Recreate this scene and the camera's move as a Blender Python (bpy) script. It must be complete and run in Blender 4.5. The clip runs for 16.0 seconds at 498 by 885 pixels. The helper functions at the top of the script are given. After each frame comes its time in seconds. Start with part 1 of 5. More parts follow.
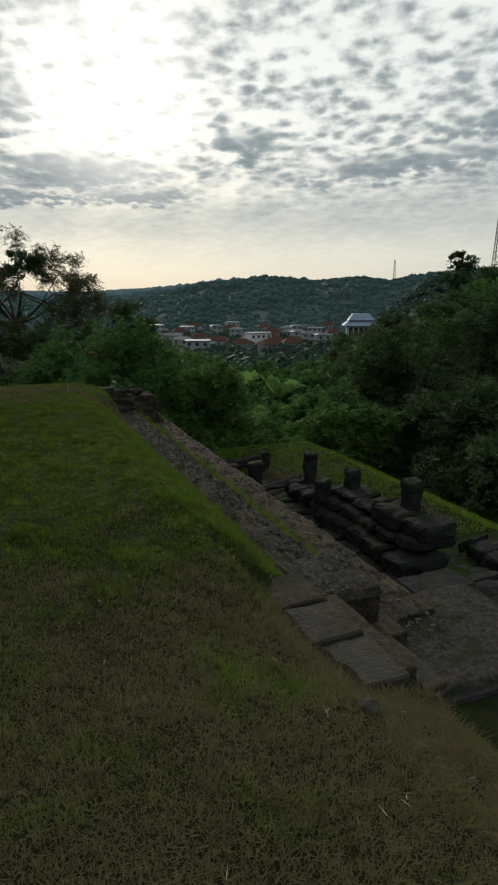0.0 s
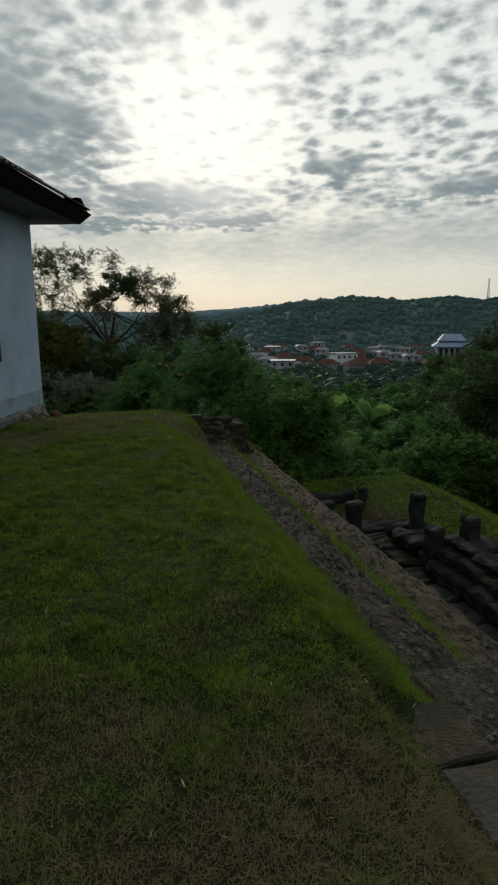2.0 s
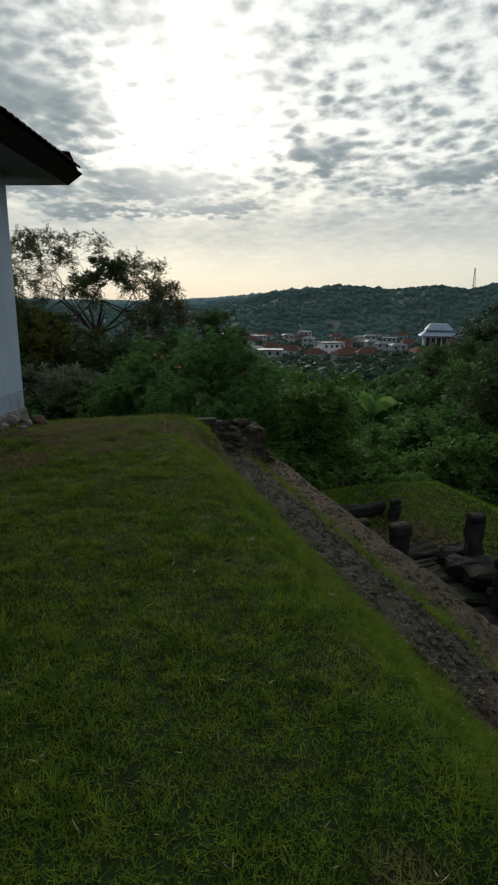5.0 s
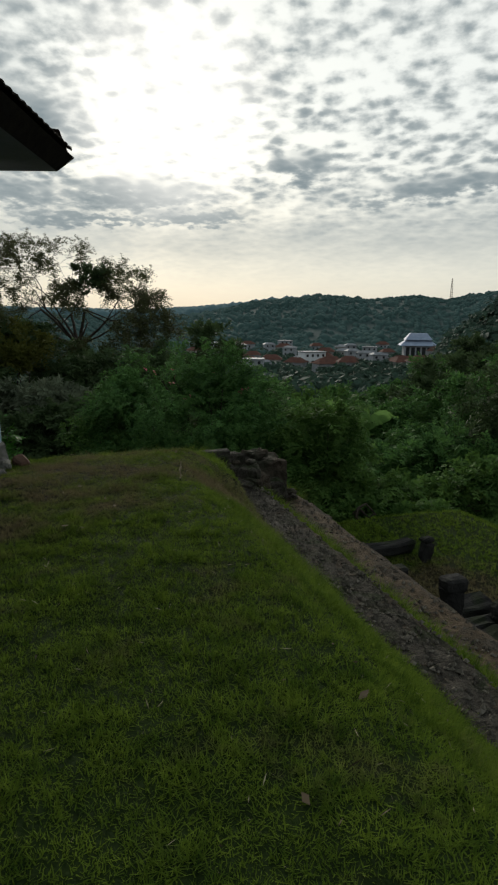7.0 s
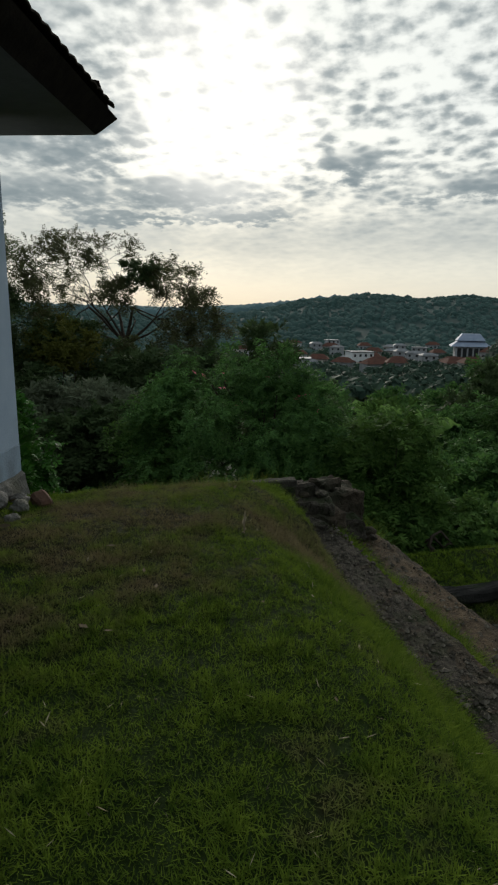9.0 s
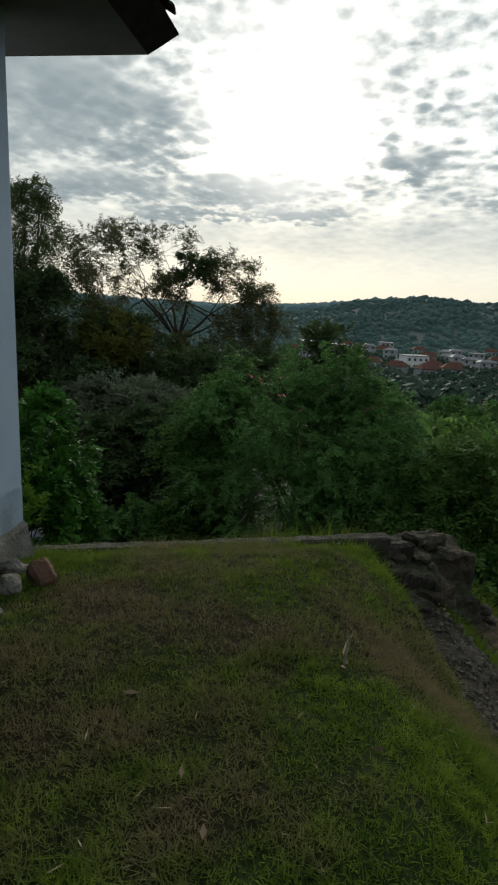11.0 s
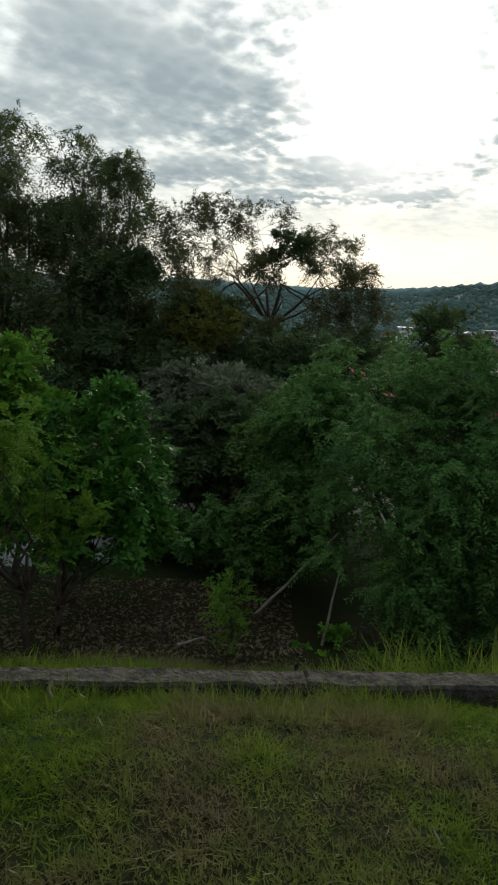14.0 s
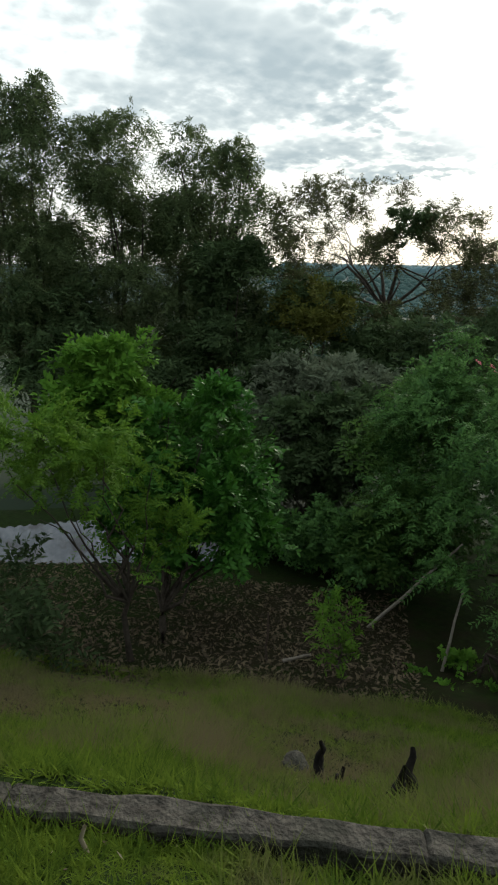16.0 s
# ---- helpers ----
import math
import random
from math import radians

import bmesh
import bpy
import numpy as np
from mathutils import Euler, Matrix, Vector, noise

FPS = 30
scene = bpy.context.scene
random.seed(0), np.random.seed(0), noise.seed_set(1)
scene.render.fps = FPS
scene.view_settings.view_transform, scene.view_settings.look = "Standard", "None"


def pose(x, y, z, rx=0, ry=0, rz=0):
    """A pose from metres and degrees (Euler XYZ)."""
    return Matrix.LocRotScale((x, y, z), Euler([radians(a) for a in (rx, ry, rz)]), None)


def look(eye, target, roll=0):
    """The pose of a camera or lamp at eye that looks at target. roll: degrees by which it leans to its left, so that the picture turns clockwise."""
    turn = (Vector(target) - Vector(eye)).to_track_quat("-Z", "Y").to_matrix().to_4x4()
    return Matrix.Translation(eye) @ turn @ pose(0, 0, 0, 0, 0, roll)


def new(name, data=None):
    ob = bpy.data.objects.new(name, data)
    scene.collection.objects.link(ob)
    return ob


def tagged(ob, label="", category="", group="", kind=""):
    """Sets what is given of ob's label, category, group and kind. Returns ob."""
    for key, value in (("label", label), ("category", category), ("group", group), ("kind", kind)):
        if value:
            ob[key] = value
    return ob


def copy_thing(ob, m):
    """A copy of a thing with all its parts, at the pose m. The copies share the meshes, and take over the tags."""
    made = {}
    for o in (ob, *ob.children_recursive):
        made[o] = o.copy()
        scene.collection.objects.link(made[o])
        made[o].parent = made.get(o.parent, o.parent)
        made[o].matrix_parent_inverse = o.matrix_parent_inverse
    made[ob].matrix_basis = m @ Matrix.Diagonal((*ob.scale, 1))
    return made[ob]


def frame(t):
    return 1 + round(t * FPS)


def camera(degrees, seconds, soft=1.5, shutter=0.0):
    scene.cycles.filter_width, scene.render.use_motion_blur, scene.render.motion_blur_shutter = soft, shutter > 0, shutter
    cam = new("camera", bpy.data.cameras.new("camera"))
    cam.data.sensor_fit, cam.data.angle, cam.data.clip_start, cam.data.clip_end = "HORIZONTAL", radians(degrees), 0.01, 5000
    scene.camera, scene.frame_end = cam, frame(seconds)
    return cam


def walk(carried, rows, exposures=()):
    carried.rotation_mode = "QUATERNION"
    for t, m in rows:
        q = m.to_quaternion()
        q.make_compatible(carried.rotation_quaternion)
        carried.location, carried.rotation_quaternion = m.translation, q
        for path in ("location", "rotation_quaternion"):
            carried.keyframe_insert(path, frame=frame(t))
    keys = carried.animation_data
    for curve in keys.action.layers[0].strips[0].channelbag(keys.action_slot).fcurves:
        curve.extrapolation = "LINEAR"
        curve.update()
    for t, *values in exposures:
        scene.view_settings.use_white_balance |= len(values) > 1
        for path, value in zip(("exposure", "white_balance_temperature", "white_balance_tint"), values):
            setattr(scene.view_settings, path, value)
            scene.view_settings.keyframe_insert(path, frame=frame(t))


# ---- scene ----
cam = camera(45.7, 16.0, 2.2)
EXPOSURES = [(0, -0.12), (1.5, -0.2), (2.5, -0.25), (3.2, -0.22), (6, -0.02), (7, -0.08), (8.5, -0.14), (9.2, -0.04), (12.5, 0.2), (14.0, 0.38), (15.0, 0.66), (16, 0.85)]
PATH = [
    (0, (-0.116, 1.169, 1.472), (-0.099, 3.111, 0.994), 0.0),
    (0.5, (-0.132, 1.465, 1.472), (-0.269, 3.395, 0.966), 1.3),
    (1, (-0.235, 1.734, 1.482), (-0.185, 3.696, 1.097), 0.8),
    (1.5, (-0.329, 1.991, 1.47), (-0.388, 3.94, 1.026), 0.5),
    (2, (-0.403, 2.231, 1.495), (-0.663, 4.171, 1.081), -0.1),
    (2.5, (-0.575, 2.513, 1.481), (-0.628, 4.476, 1.102), 0.2),
    (3, (-0.701, 2.767, 1.459), (-0.895, 4.689, 0.94), 0.0),
    (3.2, (-0.716, 2.856, 1.482), (-1.017, 4.781, 1.029), -1.6),
    (5.5, (-1.403, 4.213, 1.433), (-1.57, 6.155, 0.982), 0.9),
    (6, (-1.583, 4.526, 1.477), (-1.717, 6.447, 0.938), 1.3),
    (6.5, (-1.717, 4.944, 1.467), (-1.923, 6.862, 0.936), 0.6),
    (7, (-1.894, 5.296, 1.483), (-2.04, 7.246, 1.062), 0.4),
    (7.5, (-2.006, 5.634, 1.481), (-2.203, 7.57, 1.019), -1.1),
    (8, (-2.064, 5.997, 1.49), (-2.399, 7.911, 1.017), 0.5),
    (8.5, (-2.206, 6.357, 1.502), (-2.397, 8.314, 1.137), 2.1),
    (9, (-2.316, 6.692, 1.5), (-2.609, 8.624, 1.073), 0.8),
    (9.2, (-2.349, 6.844, 1.497), (-2.768, 8.762, 1.111), 0.6),
    (11.3, (-2.933, 8.415, 1.499), (-3.377, 10.31, 1.036), 2.8),
    (11.5, (-2.972, 8.533, 1.505), (-3.438, 10.416, 1.015), 2.0),
    (12, (-3.046, 8.876, 1.493), (-3.655, 10.721, 1.02), 2.4),
    (12.5, (-3.114, 9.198, 1.47), (-3.635, 11.083, 1.054), 3.2),
    (13, (-3.211, 9.502, 1.487), (-3.783, 11.348, 0.971), 1.9),
    (13.5, (-3.329, 9.822, 1.46), (-4.103, 11.589, 0.935), 1.5),
    (14, (-3.491, 10.137, 1.411), (-4.215, 11.933, 0.91), 3.3),
    (14.5, (-3.565, 10.351, 1.47), (-4.327, 12.13, 0.964), 1.0),
    (15, (-3.595, 10.582, 1.468), (-4.534, 12.261, 0.92), 0.6),
    (15.5, (-3.672, 10.758, 1.47), (-4.66, 12.411, 0.929), 1.5),
    (16, (-3.748, 10.875, 1.51), (-4.802, 12.48, 0.951), 0.3),
]
walk(cam, [(t, look(eye, aim, roll)) for t, eye, aim, roll in PATH], EXPOSURES)

SKY, SUN = 1.02, 2.2
# ---- light ----
SUN_AZ, SUN_EL = radians(-11.5), radians(17.2)      # azimuth from +y to the right
world = bpy.data.worlds.new("world")
scene.world = world
world.use_nodes = True


CLOUDS = [(0.4, 12.6, 3.2, 1.5, 0.42, 0.0), (13.5, 10.9, 10.0, 1.1, 0.36, 0.09), (-14.0, 10.6, 7.0, 1.6, 0.36, 0.0), (-19.0, 8.2, 7.0, 0.6, 0.30, 0.0), (-9.5, 8.6, 5.0, 0.8, 0.30, 0.03), (-22.0, 14.5, 5.0, 3.0, 0.26, 0.1),
          (-29.0, 15.5, 9.0, 4.6, 0.30, 0.18), (-27.0, 10.0, 7.0, 1.3, 0.34, 0.0), (-37.0, 18.0, 9.0, 4.0, 0.26, -0.1), (22.0, 14.0, 7.0, 1.0, 0.20, 0.1), (-44.0, 14.0, 8.0, 2.2, 0.2, 0.05), (-20.0, 22.0, 8.0, 3.0, 0.16, 0.0)]


def build_world():
    nt = world.node_tree
    nt.nodes.clear()
    N = lambda kind: nt.nodes.new("ShaderNode" + kind)
    L = nt.links.new

    def val(x, sock):
        if isinstance(x, (int, float)):
            sock.default_value = x
        else:
            L(x, sock)

    def mth(op, a, b=0.0, c=0.0, clamp=False):
        n = N("Math")
        n.operation, n.use_clamp = op, clamp
        for i, x in enumerate((a, b, c)):
            val(x, n.inputs[i])
        return n.outputs[0]

    def rng(x, a, b, c=0.0, d=1.0, kind="SMOOTHSTEP"):
        n = N("MapRange")
        n.interpolation_type = kind
        L(x, n.inputs["Value"])
        for k, v in (("From Min", a), ("From Max", b), ("To Min", c), ("To Max", d)):
            n.inputs[k].default_value = v
        return n.outputs["Result"]

    def mixc(f, a, b, kind="MIX"):
        n = N("Mix")
        n.data_type, n.blend_type = "RGBA", kind
        val(f, n.inputs[0])
        for s, x in ((n.inputs[6], a), (n.inputs[7], b)):
            if isinstance(x, tuple):
                s.default_value = (*x, 1)
            else:
                L(x, s)
        return n.outputs[2]

    tc = N("TexCoord").outputs["Generated"]
    sep = N("SeparateXYZ")
    L(tc, sep.inputs[0])
    x, y, z = sep.outputs
    zc = mth("MAXIMUM", z, 0.02)
    zz = mth("ADD", zc, 0.20)
    comb = N("CombineXYZ")
    L(mth("DIVIDE", x, zz), comb.inputs[0])
    L(mth("DIVIDE", y, zz), comb.inputs[1])
    plane = comb.outputs[0]

    def noise_at(scale, detail, rough, off=0.0, squash=1.0, warp=0.0):
        mp = N("Mapping")
        mp.inputs["Location"].default_value = (off, off * 0.7, 0)
        mp.inputs["Scale"].default_value = (1, squash, 1)
        mp.inputs["Rotation"].default_value = (0, 0, 0.25)
        L(plane, mp.inputs[0])
        n = N("TexNoise")
        n.inputs["Scale"].default_value, n.inputs["Detail"].default_value = scale, detail
        n.inputs["Roughness"].default_value, n.inputs["Distortion"].default_value = rough, warp
        L(mp.outputs[0], n.inputs["Vector"])
        return n.outputs["Fac"]

    big = noise_at(1.0, 4, 0.5, 3.1, 0.8, 0.4)
    mid = noise_at(3.4, 5, 0.55, 7.7, 0.9, 0.2)
    rip = noise_at(15.0, 5, 0.55, 1.3, 0.9, 0.0)
    cell = N("TexVoronoi")
    cell.feature = "SMOOTH_F1"
    cell.inputs["Scale"].default_value, cell.inputs["Smoothness"].default_value = 17.0, 0.5
    warp = N("TexNoise")
    warp.inputs["Scale"].default_value, warp.inputs["Detail"].default_value = 7.0, 3
    L(plane, warp.inputs["Vector"])
    mixv = N("VectorMath")
    mixv.operation = "MULTIPLY_ADD"
    L(warp.outputs["Color"], mixv.inputs[0])
    mixv.inputs[1].default_value = (0.11, 0.11, 0)
    L(plane, mixv.inputs[2])
    L(mixv.outputs[0], cell.inputs["Vector"])
    fine = mth("ADD", mth("MULTIPLY", mth("SUBTRACT", rip, 0.5), 1.0), mth("MULTIPLY", mth("SUBTRACT", 0.46, cell.outputs["Distance"]), 0.55))
    fine = mth("MULTIPLY", fine, rng(z, 0.11, 0.24, 0.12, 1.15))
    calm = N("VectorMath")                # smoother cloud on the left
    calm.operation = "DOT_PRODUCT"
    L(tc, calm.inputs[0])
    calm.inputs[1].default_value = Vector((-0.72, 0.6, 0.36)).normalized()
    fine = mth("MULTIPLY", fine, rng(calm.outputs["Value"], 0.86, 0.965, 1.0, 0.3))
    dens = mth("ADD", mth("MULTIPLY", mth("SUBTRACT", big, 0.5), 0.34), mth("ADD", mth("MULTIPLY", mth("MULTIPLY", mth("SUBTRACT", mid, 0.5), 0.8), rng(z, 0.10, 0.20, 0.2, 1.0)), fine))
    sd = (math.sin(SUN_AZ) * math.cos(SUN_EL), math.cos(SUN_AZ) * math.cos(SUN_EL), math.sin(SUN_EL))
    dot = N("VectorMath")
    dot.operation = "DOT_PRODUCT"
    nrm = N("VectorMath")
    nrm.operation = "NORMALIZE"
    L(tc, nrm.inputs[0])
    L(nrm.outputs[0], dot.inputs[0])
    dot.inputs[1].default_value = sd
    d = dot.outputs["Value"]
    # single grey clouds and streaks: azimuth, elevation, half width, half height (degrees), weight, slant
    flat = N("SeparateXYZ")
    L(nrm.outputs[0], flat.inputs[0])
    az = mth("MULTIPLY", mth("ARCTAN2", flat.outputs[0], flat.outputs[1]), 57.3)
    el = mth("MULTIPLY", mth("ARCSINE", flat.outputs[2]), 57.3)
    az = mth("ADD", az, mth("MULTIPLY", mth("SUBTRACT", mid, 0.5), 9.0))
    el = mth("ADD", el, mth("ADD", mth("MULTIPLY", mth("SUBTRACT", rip, 0.5), 3.2), mth("MULTIPLY", mth("SUBTRACT", mid, 0.5), 2.4)))
    for a0, e0, wa, we, weight, slant in CLOUDS:
        p = mth("DIVIDE", mth("SUBTRACT", az, a0), wa)
        q = mth("DIVIDE", mth("SUBTRACT", mth("SUBTRACT", el, e0), mth("MULTIPLY", mth("SUBTRACT", az, a0), slant)), we)
        far = mth("SQRT", mth("ADD", mth("MULTIPLY", p, p), mth("MULTIPLY", q, q)))
        dens = mth("ADD", dens, rng(far, 0.15, 1.2, weight * 1.1, 0.0))
    dens = mth("SUBTRACT", dens, rng(d, 0.989, 0.9994, 0.0, 0.20))
    cloud = rng(mth("ADD", dens, 0.05), -0.22, 0.27)
    thick = rng(dens, 0.02, 0.52)
    near = rng(d, 0.983, 0.9997)          # glare of the veiled sun
    wide = rng(d, 0.35, 0.99)
    sky = N("TexSky")
    sky.sky_type, sky.sun_disc = "NISHITA", False
    sky.sun_elevation, sky.sun_rotation = SUN_EL, SUN_AZ
    base = N("VectorMath")
    base.operation = "SCALE"
    L(sky.outputs[0], base.inputs[0])
    base.inputs["Scale"].default_value = 0.06
    low = rng(z, 0.0, 0.30)
    bright = mixc(wide, (0.60, 0.66, 0.67), (0.92, 0.95, 0.90))
    bright = mixc(mth("SUBTRACT", 1.0, low), bright, mixc(wide, (0.42, 0.46, 0.48), (0.87, 0.84, 0.71)))
    haze = rng(z, -0.01, 0.085, 1.0, 0.0)
    bright = mixc(haze, bright, mixc(wide, (0.36, 0.40, 0.42), (0.60, 0.60, 0.535)))
    bright = mixc(0.12, bright, base.outputs[0], "ADD")
    dark = mixc(wide, (0.30, 0.355, 0.375), (0.385, 0.435, 0.445))
    cover = mth("MULTIPLY", cloud, rng(z, 0.02, 0.13, 0.15, 0.92))
    col = mixc(cover, bright, mixc(thick, dark, (0.205, 0.265, 0.295)))
    col = mixc(mth("MULTIPLY", near, 0.48), col, (1.35, 1.31, 1.22))
    bg = N("Background")
    L(col, bg.inputs[0])
    bg.inputs[1].default_value = SKY
    out = N("OutputWorld")
    L(bg.outputs[0], out.inputs[0])


build_world()
sun = new("sun", bpy.data.lights.new("sun", "SUN"))
sun.data.energy, sun.data.angle, sun.data.color = SUN, radians(14), (1.0, 0.93, 0.82)
sun.matrix_world = look((0, 0, 30), (-math.sin(SUN_AZ) * 30, -math.cos(SUN_AZ) * 30, 30 - 30 * math.tan(SUN_EL)))

# ---- materials ----


def material(name, a, b, scale=4.0, rough=0.9, bump=0.3, bump_scale=30.0, island=0.0, trans=0.0, obj=0.0, third=None, third_scale=0.6, metal=0.0, spec=0.08, third_amount=0.8):
    """A surface that varies between the colours a and b at two scales, with a fine relief; third: stains or patches of another colour."""
    m = bpy.data.materials.new(name)
    m.use_nodes = True
    nt = m.node_tree
    nt.nodes.clear()
    N = lambda kind: nt.nodes.new("ShaderNode" + kind)
    L = nt.links.new
    geo = N("NewGeometry")
    n1 = N("TexNoise")
    n1.inputs["Scale"].default_value, n1.inputs["Detail"].default_value, n1.inputs["Roughness"].default_value = scale, 5, 0.65
    L(geo.outputs["Position"], n1.inputs["Vector"])
    ramp = N("MapRange")
    ramp.inputs[1].default_value, ramp.inputs[2].default_value = 0.32, 0.68
    L(n1.outputs["Fac"], ramp.inputs[0])
    fac = ramp.outputs[0]
    if island or obj:
        src = geo.outputs["Random Per Island"] if island else N("ObjectInfo").outputs["Random"]
        k = island or obj
        mixf = N("Mix")
        mixf.inputs[0].default_value = k
        L(fac, mixf.inputs[2])
        L(src, mixf.inputs[3])
        fac = mixf.outputs[0]
    mx = N("Mix")
    mx.data_type = "RGBA"
    L(fac, mx.inputs[0])
    mx.inputs[6].default_value, mx.inputs[7].default_value = (*a, 1), (*b, 1)
    col = mx.outputs[2]
    if third:
        n3 = N("TexNoise")
        n3.inputs["Scale"].default_value, n3.inputs["Detail"].default_value = third_scale, 6
        L(geo.outputs["Position"], n3.inputs["Vector"])
        r3 = N("MapRange")
        r3.inputs[1].default_value, r3.inputs[2].default_value, r3.inputs[4].default_value = 0.5, 0.62, third_amount
        L(n3.outputs["Fac"], r3.inputs[0])
        m3 = N("Mix")
        m3.data_type = "RGBA"
        L(r3.outputs[0], m3.inputs[0])
        L(col, m3.inputs[6])
        m3.inputs[7].default_value = (*third, 1)
        col = m3.outputs[2]
    p = N("BsdfPrincipled")
    L(col, p.inputs["Base Color"])
    p.inputs["Roughness"].default_value, p.inputs["Metallic"].default_value = rough, metal
    p.inputs["Specular IOR Level"].default_value = spec
    if bump:
        nb = N("TexNoise")
        nb.inputs["Scale"].default_value, nb.inputs["Detail"].default_value = bump_scale, 5
        L(geo.outputs["Position"], nb.inputs["Vector"])
        bp = N("Bump")
        bp.inputs["Strength"].default_value, bp.inputs["Distance"].default_value = bump, 0.02
        L(nb.outputs["Fac"], bp.inputs["Height"])
        L(bp.outputs[0], p.inputs["Normal"])
    shader = p.outputs[0]
    if trans:
        t = N("BsdfTranslucent")
        L(col, t.inputs["Color"])
        ms = N("MixShader")
        ms.inputs[0].default_value = trans
        L(shader, ms.inputs[1])
        L(t.outputs[0], ms.inputs[2])
        shader = ms.outputs[0]
    out = N("OutputMaterial")
    L(shader, out.inputs[0])
    return m


def lawn_material(name, fresh, fresh2, dry, island):
    """Grass: fresh green with dry, straw-brown patches, some of them at worn places on the lawn."""
    m = material(name, fresh, fresh2, 7.0, 0.85, 0.5, 60.0, island=island, trans=0.4 if island else 0.0, spec=0.02)
    nt = m.node_tree
    N = lambda kind: nt.nodes.new("ShaderNode" + kind)
    L = nt.links.new
    geo = next(n for n in nt.nodes if n.bl_idname == "ShaderNodeNewGeometry")
    p = next(n for n in nt.nodes if n.bl_idname == "ShaderNodeBsdfPrincipled")
    col = p.inputs["Base Color"].links[0].from_socket
    total = None
    for cx, cy, r, amount in DRY:
        v = N("VectorMath")
        v.operation = "DISTANCE"
        flat = N("VectorMath")
        flat.operation = "MULTIPLY"
        flat.inputs[1].default_value = (1, 1, 0)
        L(geo.outputs["Position"], flat.inputs[0])
        L(flat.outputs[0], v.inputs[0])
        v.inputs[1].default_value = (cx, cy, 0)
        mr = N("MapRange")
        mr.inputs[1].default_value, mr.inputs[2].default_value, mr.inputs[3].default_value, mr.inputs[4].default_value = r * 0.35, r, amount, 0.0
        L(v.outputs["Value"], mr.inputs[0])
        if total is None:
            total = mr.outputs[0]
        else:
            mxm = N("Math")
            mxm.operation = "MAXIMUM"
            L(total, mxm.inputs[0])
            L(mr.outputs[0], mxm.inputs[1])
            total = mxm.outputs[0]
    n = N("TexNoise")
    n.inputs["Scale"].default_value, n.inputs["Detail"].default_value, n.inputs["Roughness"].default_value = 1.6, 6, 0.7
    L(geo.outputs["Position"], n.inputs["Vector"])
    ad = N("Math")
    L(n.outputs["Fac"], ad.inputs[0])
    L(total, ad.inputs[1])
    r = N("MapRange")
    r.inputs[1].default_value, r.inputs[2].default_value, r.inputs[4].default_value = 0.56, 0.78, 0.8
    L(ad.outputs[0], r.inputs[0])
    mx = N("Mix")
    mx.data_type = "RGBA"
    L(r.outputs[0], mx.inputs[0])
    L(col, mx.inputs[6])
    mx.inputs[7].default_value = (*dry, 1)
    for link in list(col.links):
        if link.to_node != mx:
            L(mx.outputs[2], link.to_socket)
    return m


DRY = [(0.4, 13.8, 1.5, 0.34), (3.0, 12.0, 1.2, 0.18), (-6.0, 14.6, 2.6, 0.22), (-8.5, 14.5, 2.4, 0.22), (0.1, 2.7, 3.1, 0.29), (-1.4, 1.2, 3.4, 0.29), (-3.9, 10.3, 1.4, 0.23), (-4.2, 9.2, 1.1, 0.16), (-4.1, 11.7, 0.8, 0.2), (-2.7, 11.3, 1.2, 0.19), (-8.0, 19.0, 4.5, 0.3), (-3.5, 15.2, 1.8, 0.2), (-4.6, 8.2, 0.7, 0.12), (-5.0, 14.3, 2.4, 0.18), (-3.0, 14.6, 1.6, 0.18), (-3.7, 11.5, 1.2, 0.17)]
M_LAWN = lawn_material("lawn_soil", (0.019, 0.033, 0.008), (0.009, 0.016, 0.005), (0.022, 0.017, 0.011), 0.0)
M_BLADE = lawn_material("grass_blades", (0.175, 0.245, 0.030), (0.018, 0.052, 0.008), (0.165, 0.124, 0.080), 0.36)
M_STONE = material("weathered_stone", (0.022, 0.018, 0.014), (0.075, 0.060, 0.044), 17, 0.95, 1.0, 55, third=(0.028, 0.030, 0.020), third_scale=3.0)
M_STONE_DARK = material("dark_temple_stone", (0.011, 0.011, 0.011), (0.034, 0.033, 0.031), 6, 0.95, 0.9, 30, third=(0.016, 0.022, 0.010), third_scale=2.5, obj=0.3)
M_SLAB = material("paving_stone", (0.024, 0.022, 0.018), (0.078, 0.067, 0.048), 14, 0.95, 0.7, 40, third=(0.055, 0.052, 0.046), third_scale=3.0, obj=0.35)
M_CONCRETE = material("old_concrete", (0.022, 0.020, 0.017), (0.090, 0.083, 0.070), 19, 0.92, 1.0, 45, third=(0.030, 0.031, 0.024), third_scale=4.0)
M_WALL = material("pale_blue_limewash", (0.32, 0.39, 0.48), (0.40, 0.47, 0.55), 1.4, 0.85, 0.2, 60, third=(0.28, 0.34, 0.42), third_scale=1.1)
M_BAND = material("grey_blue_paint", (0.23, 0.30, 0.37), (0.31, 0.37, 0.43), 3, 0.85, 0.4, 50, third=(0.18, 0.21, 0.24), third_scale=3)
M_PLINTH = material("pale_rough_concrete", (0.085, 0.082, 0.075), (0.19, 0.18, 0.165), 9, 0.92, 1.0, 40, third=(0.09, 0.09, 0.07), third_scale=3.0)
M_WOOD_DARK = material("dark_stained_wood", (0.030, 0.025, 0.022), (0.060, 0.048, 0.040), 9, 0.8, 0.3, 40)
M_TILE = material("dark_roof_tile", (0.040, 0.034, 0.030), (0.085, 0.065, 0.055), 8, 0.9, 0.4, 40, obj=0.4)
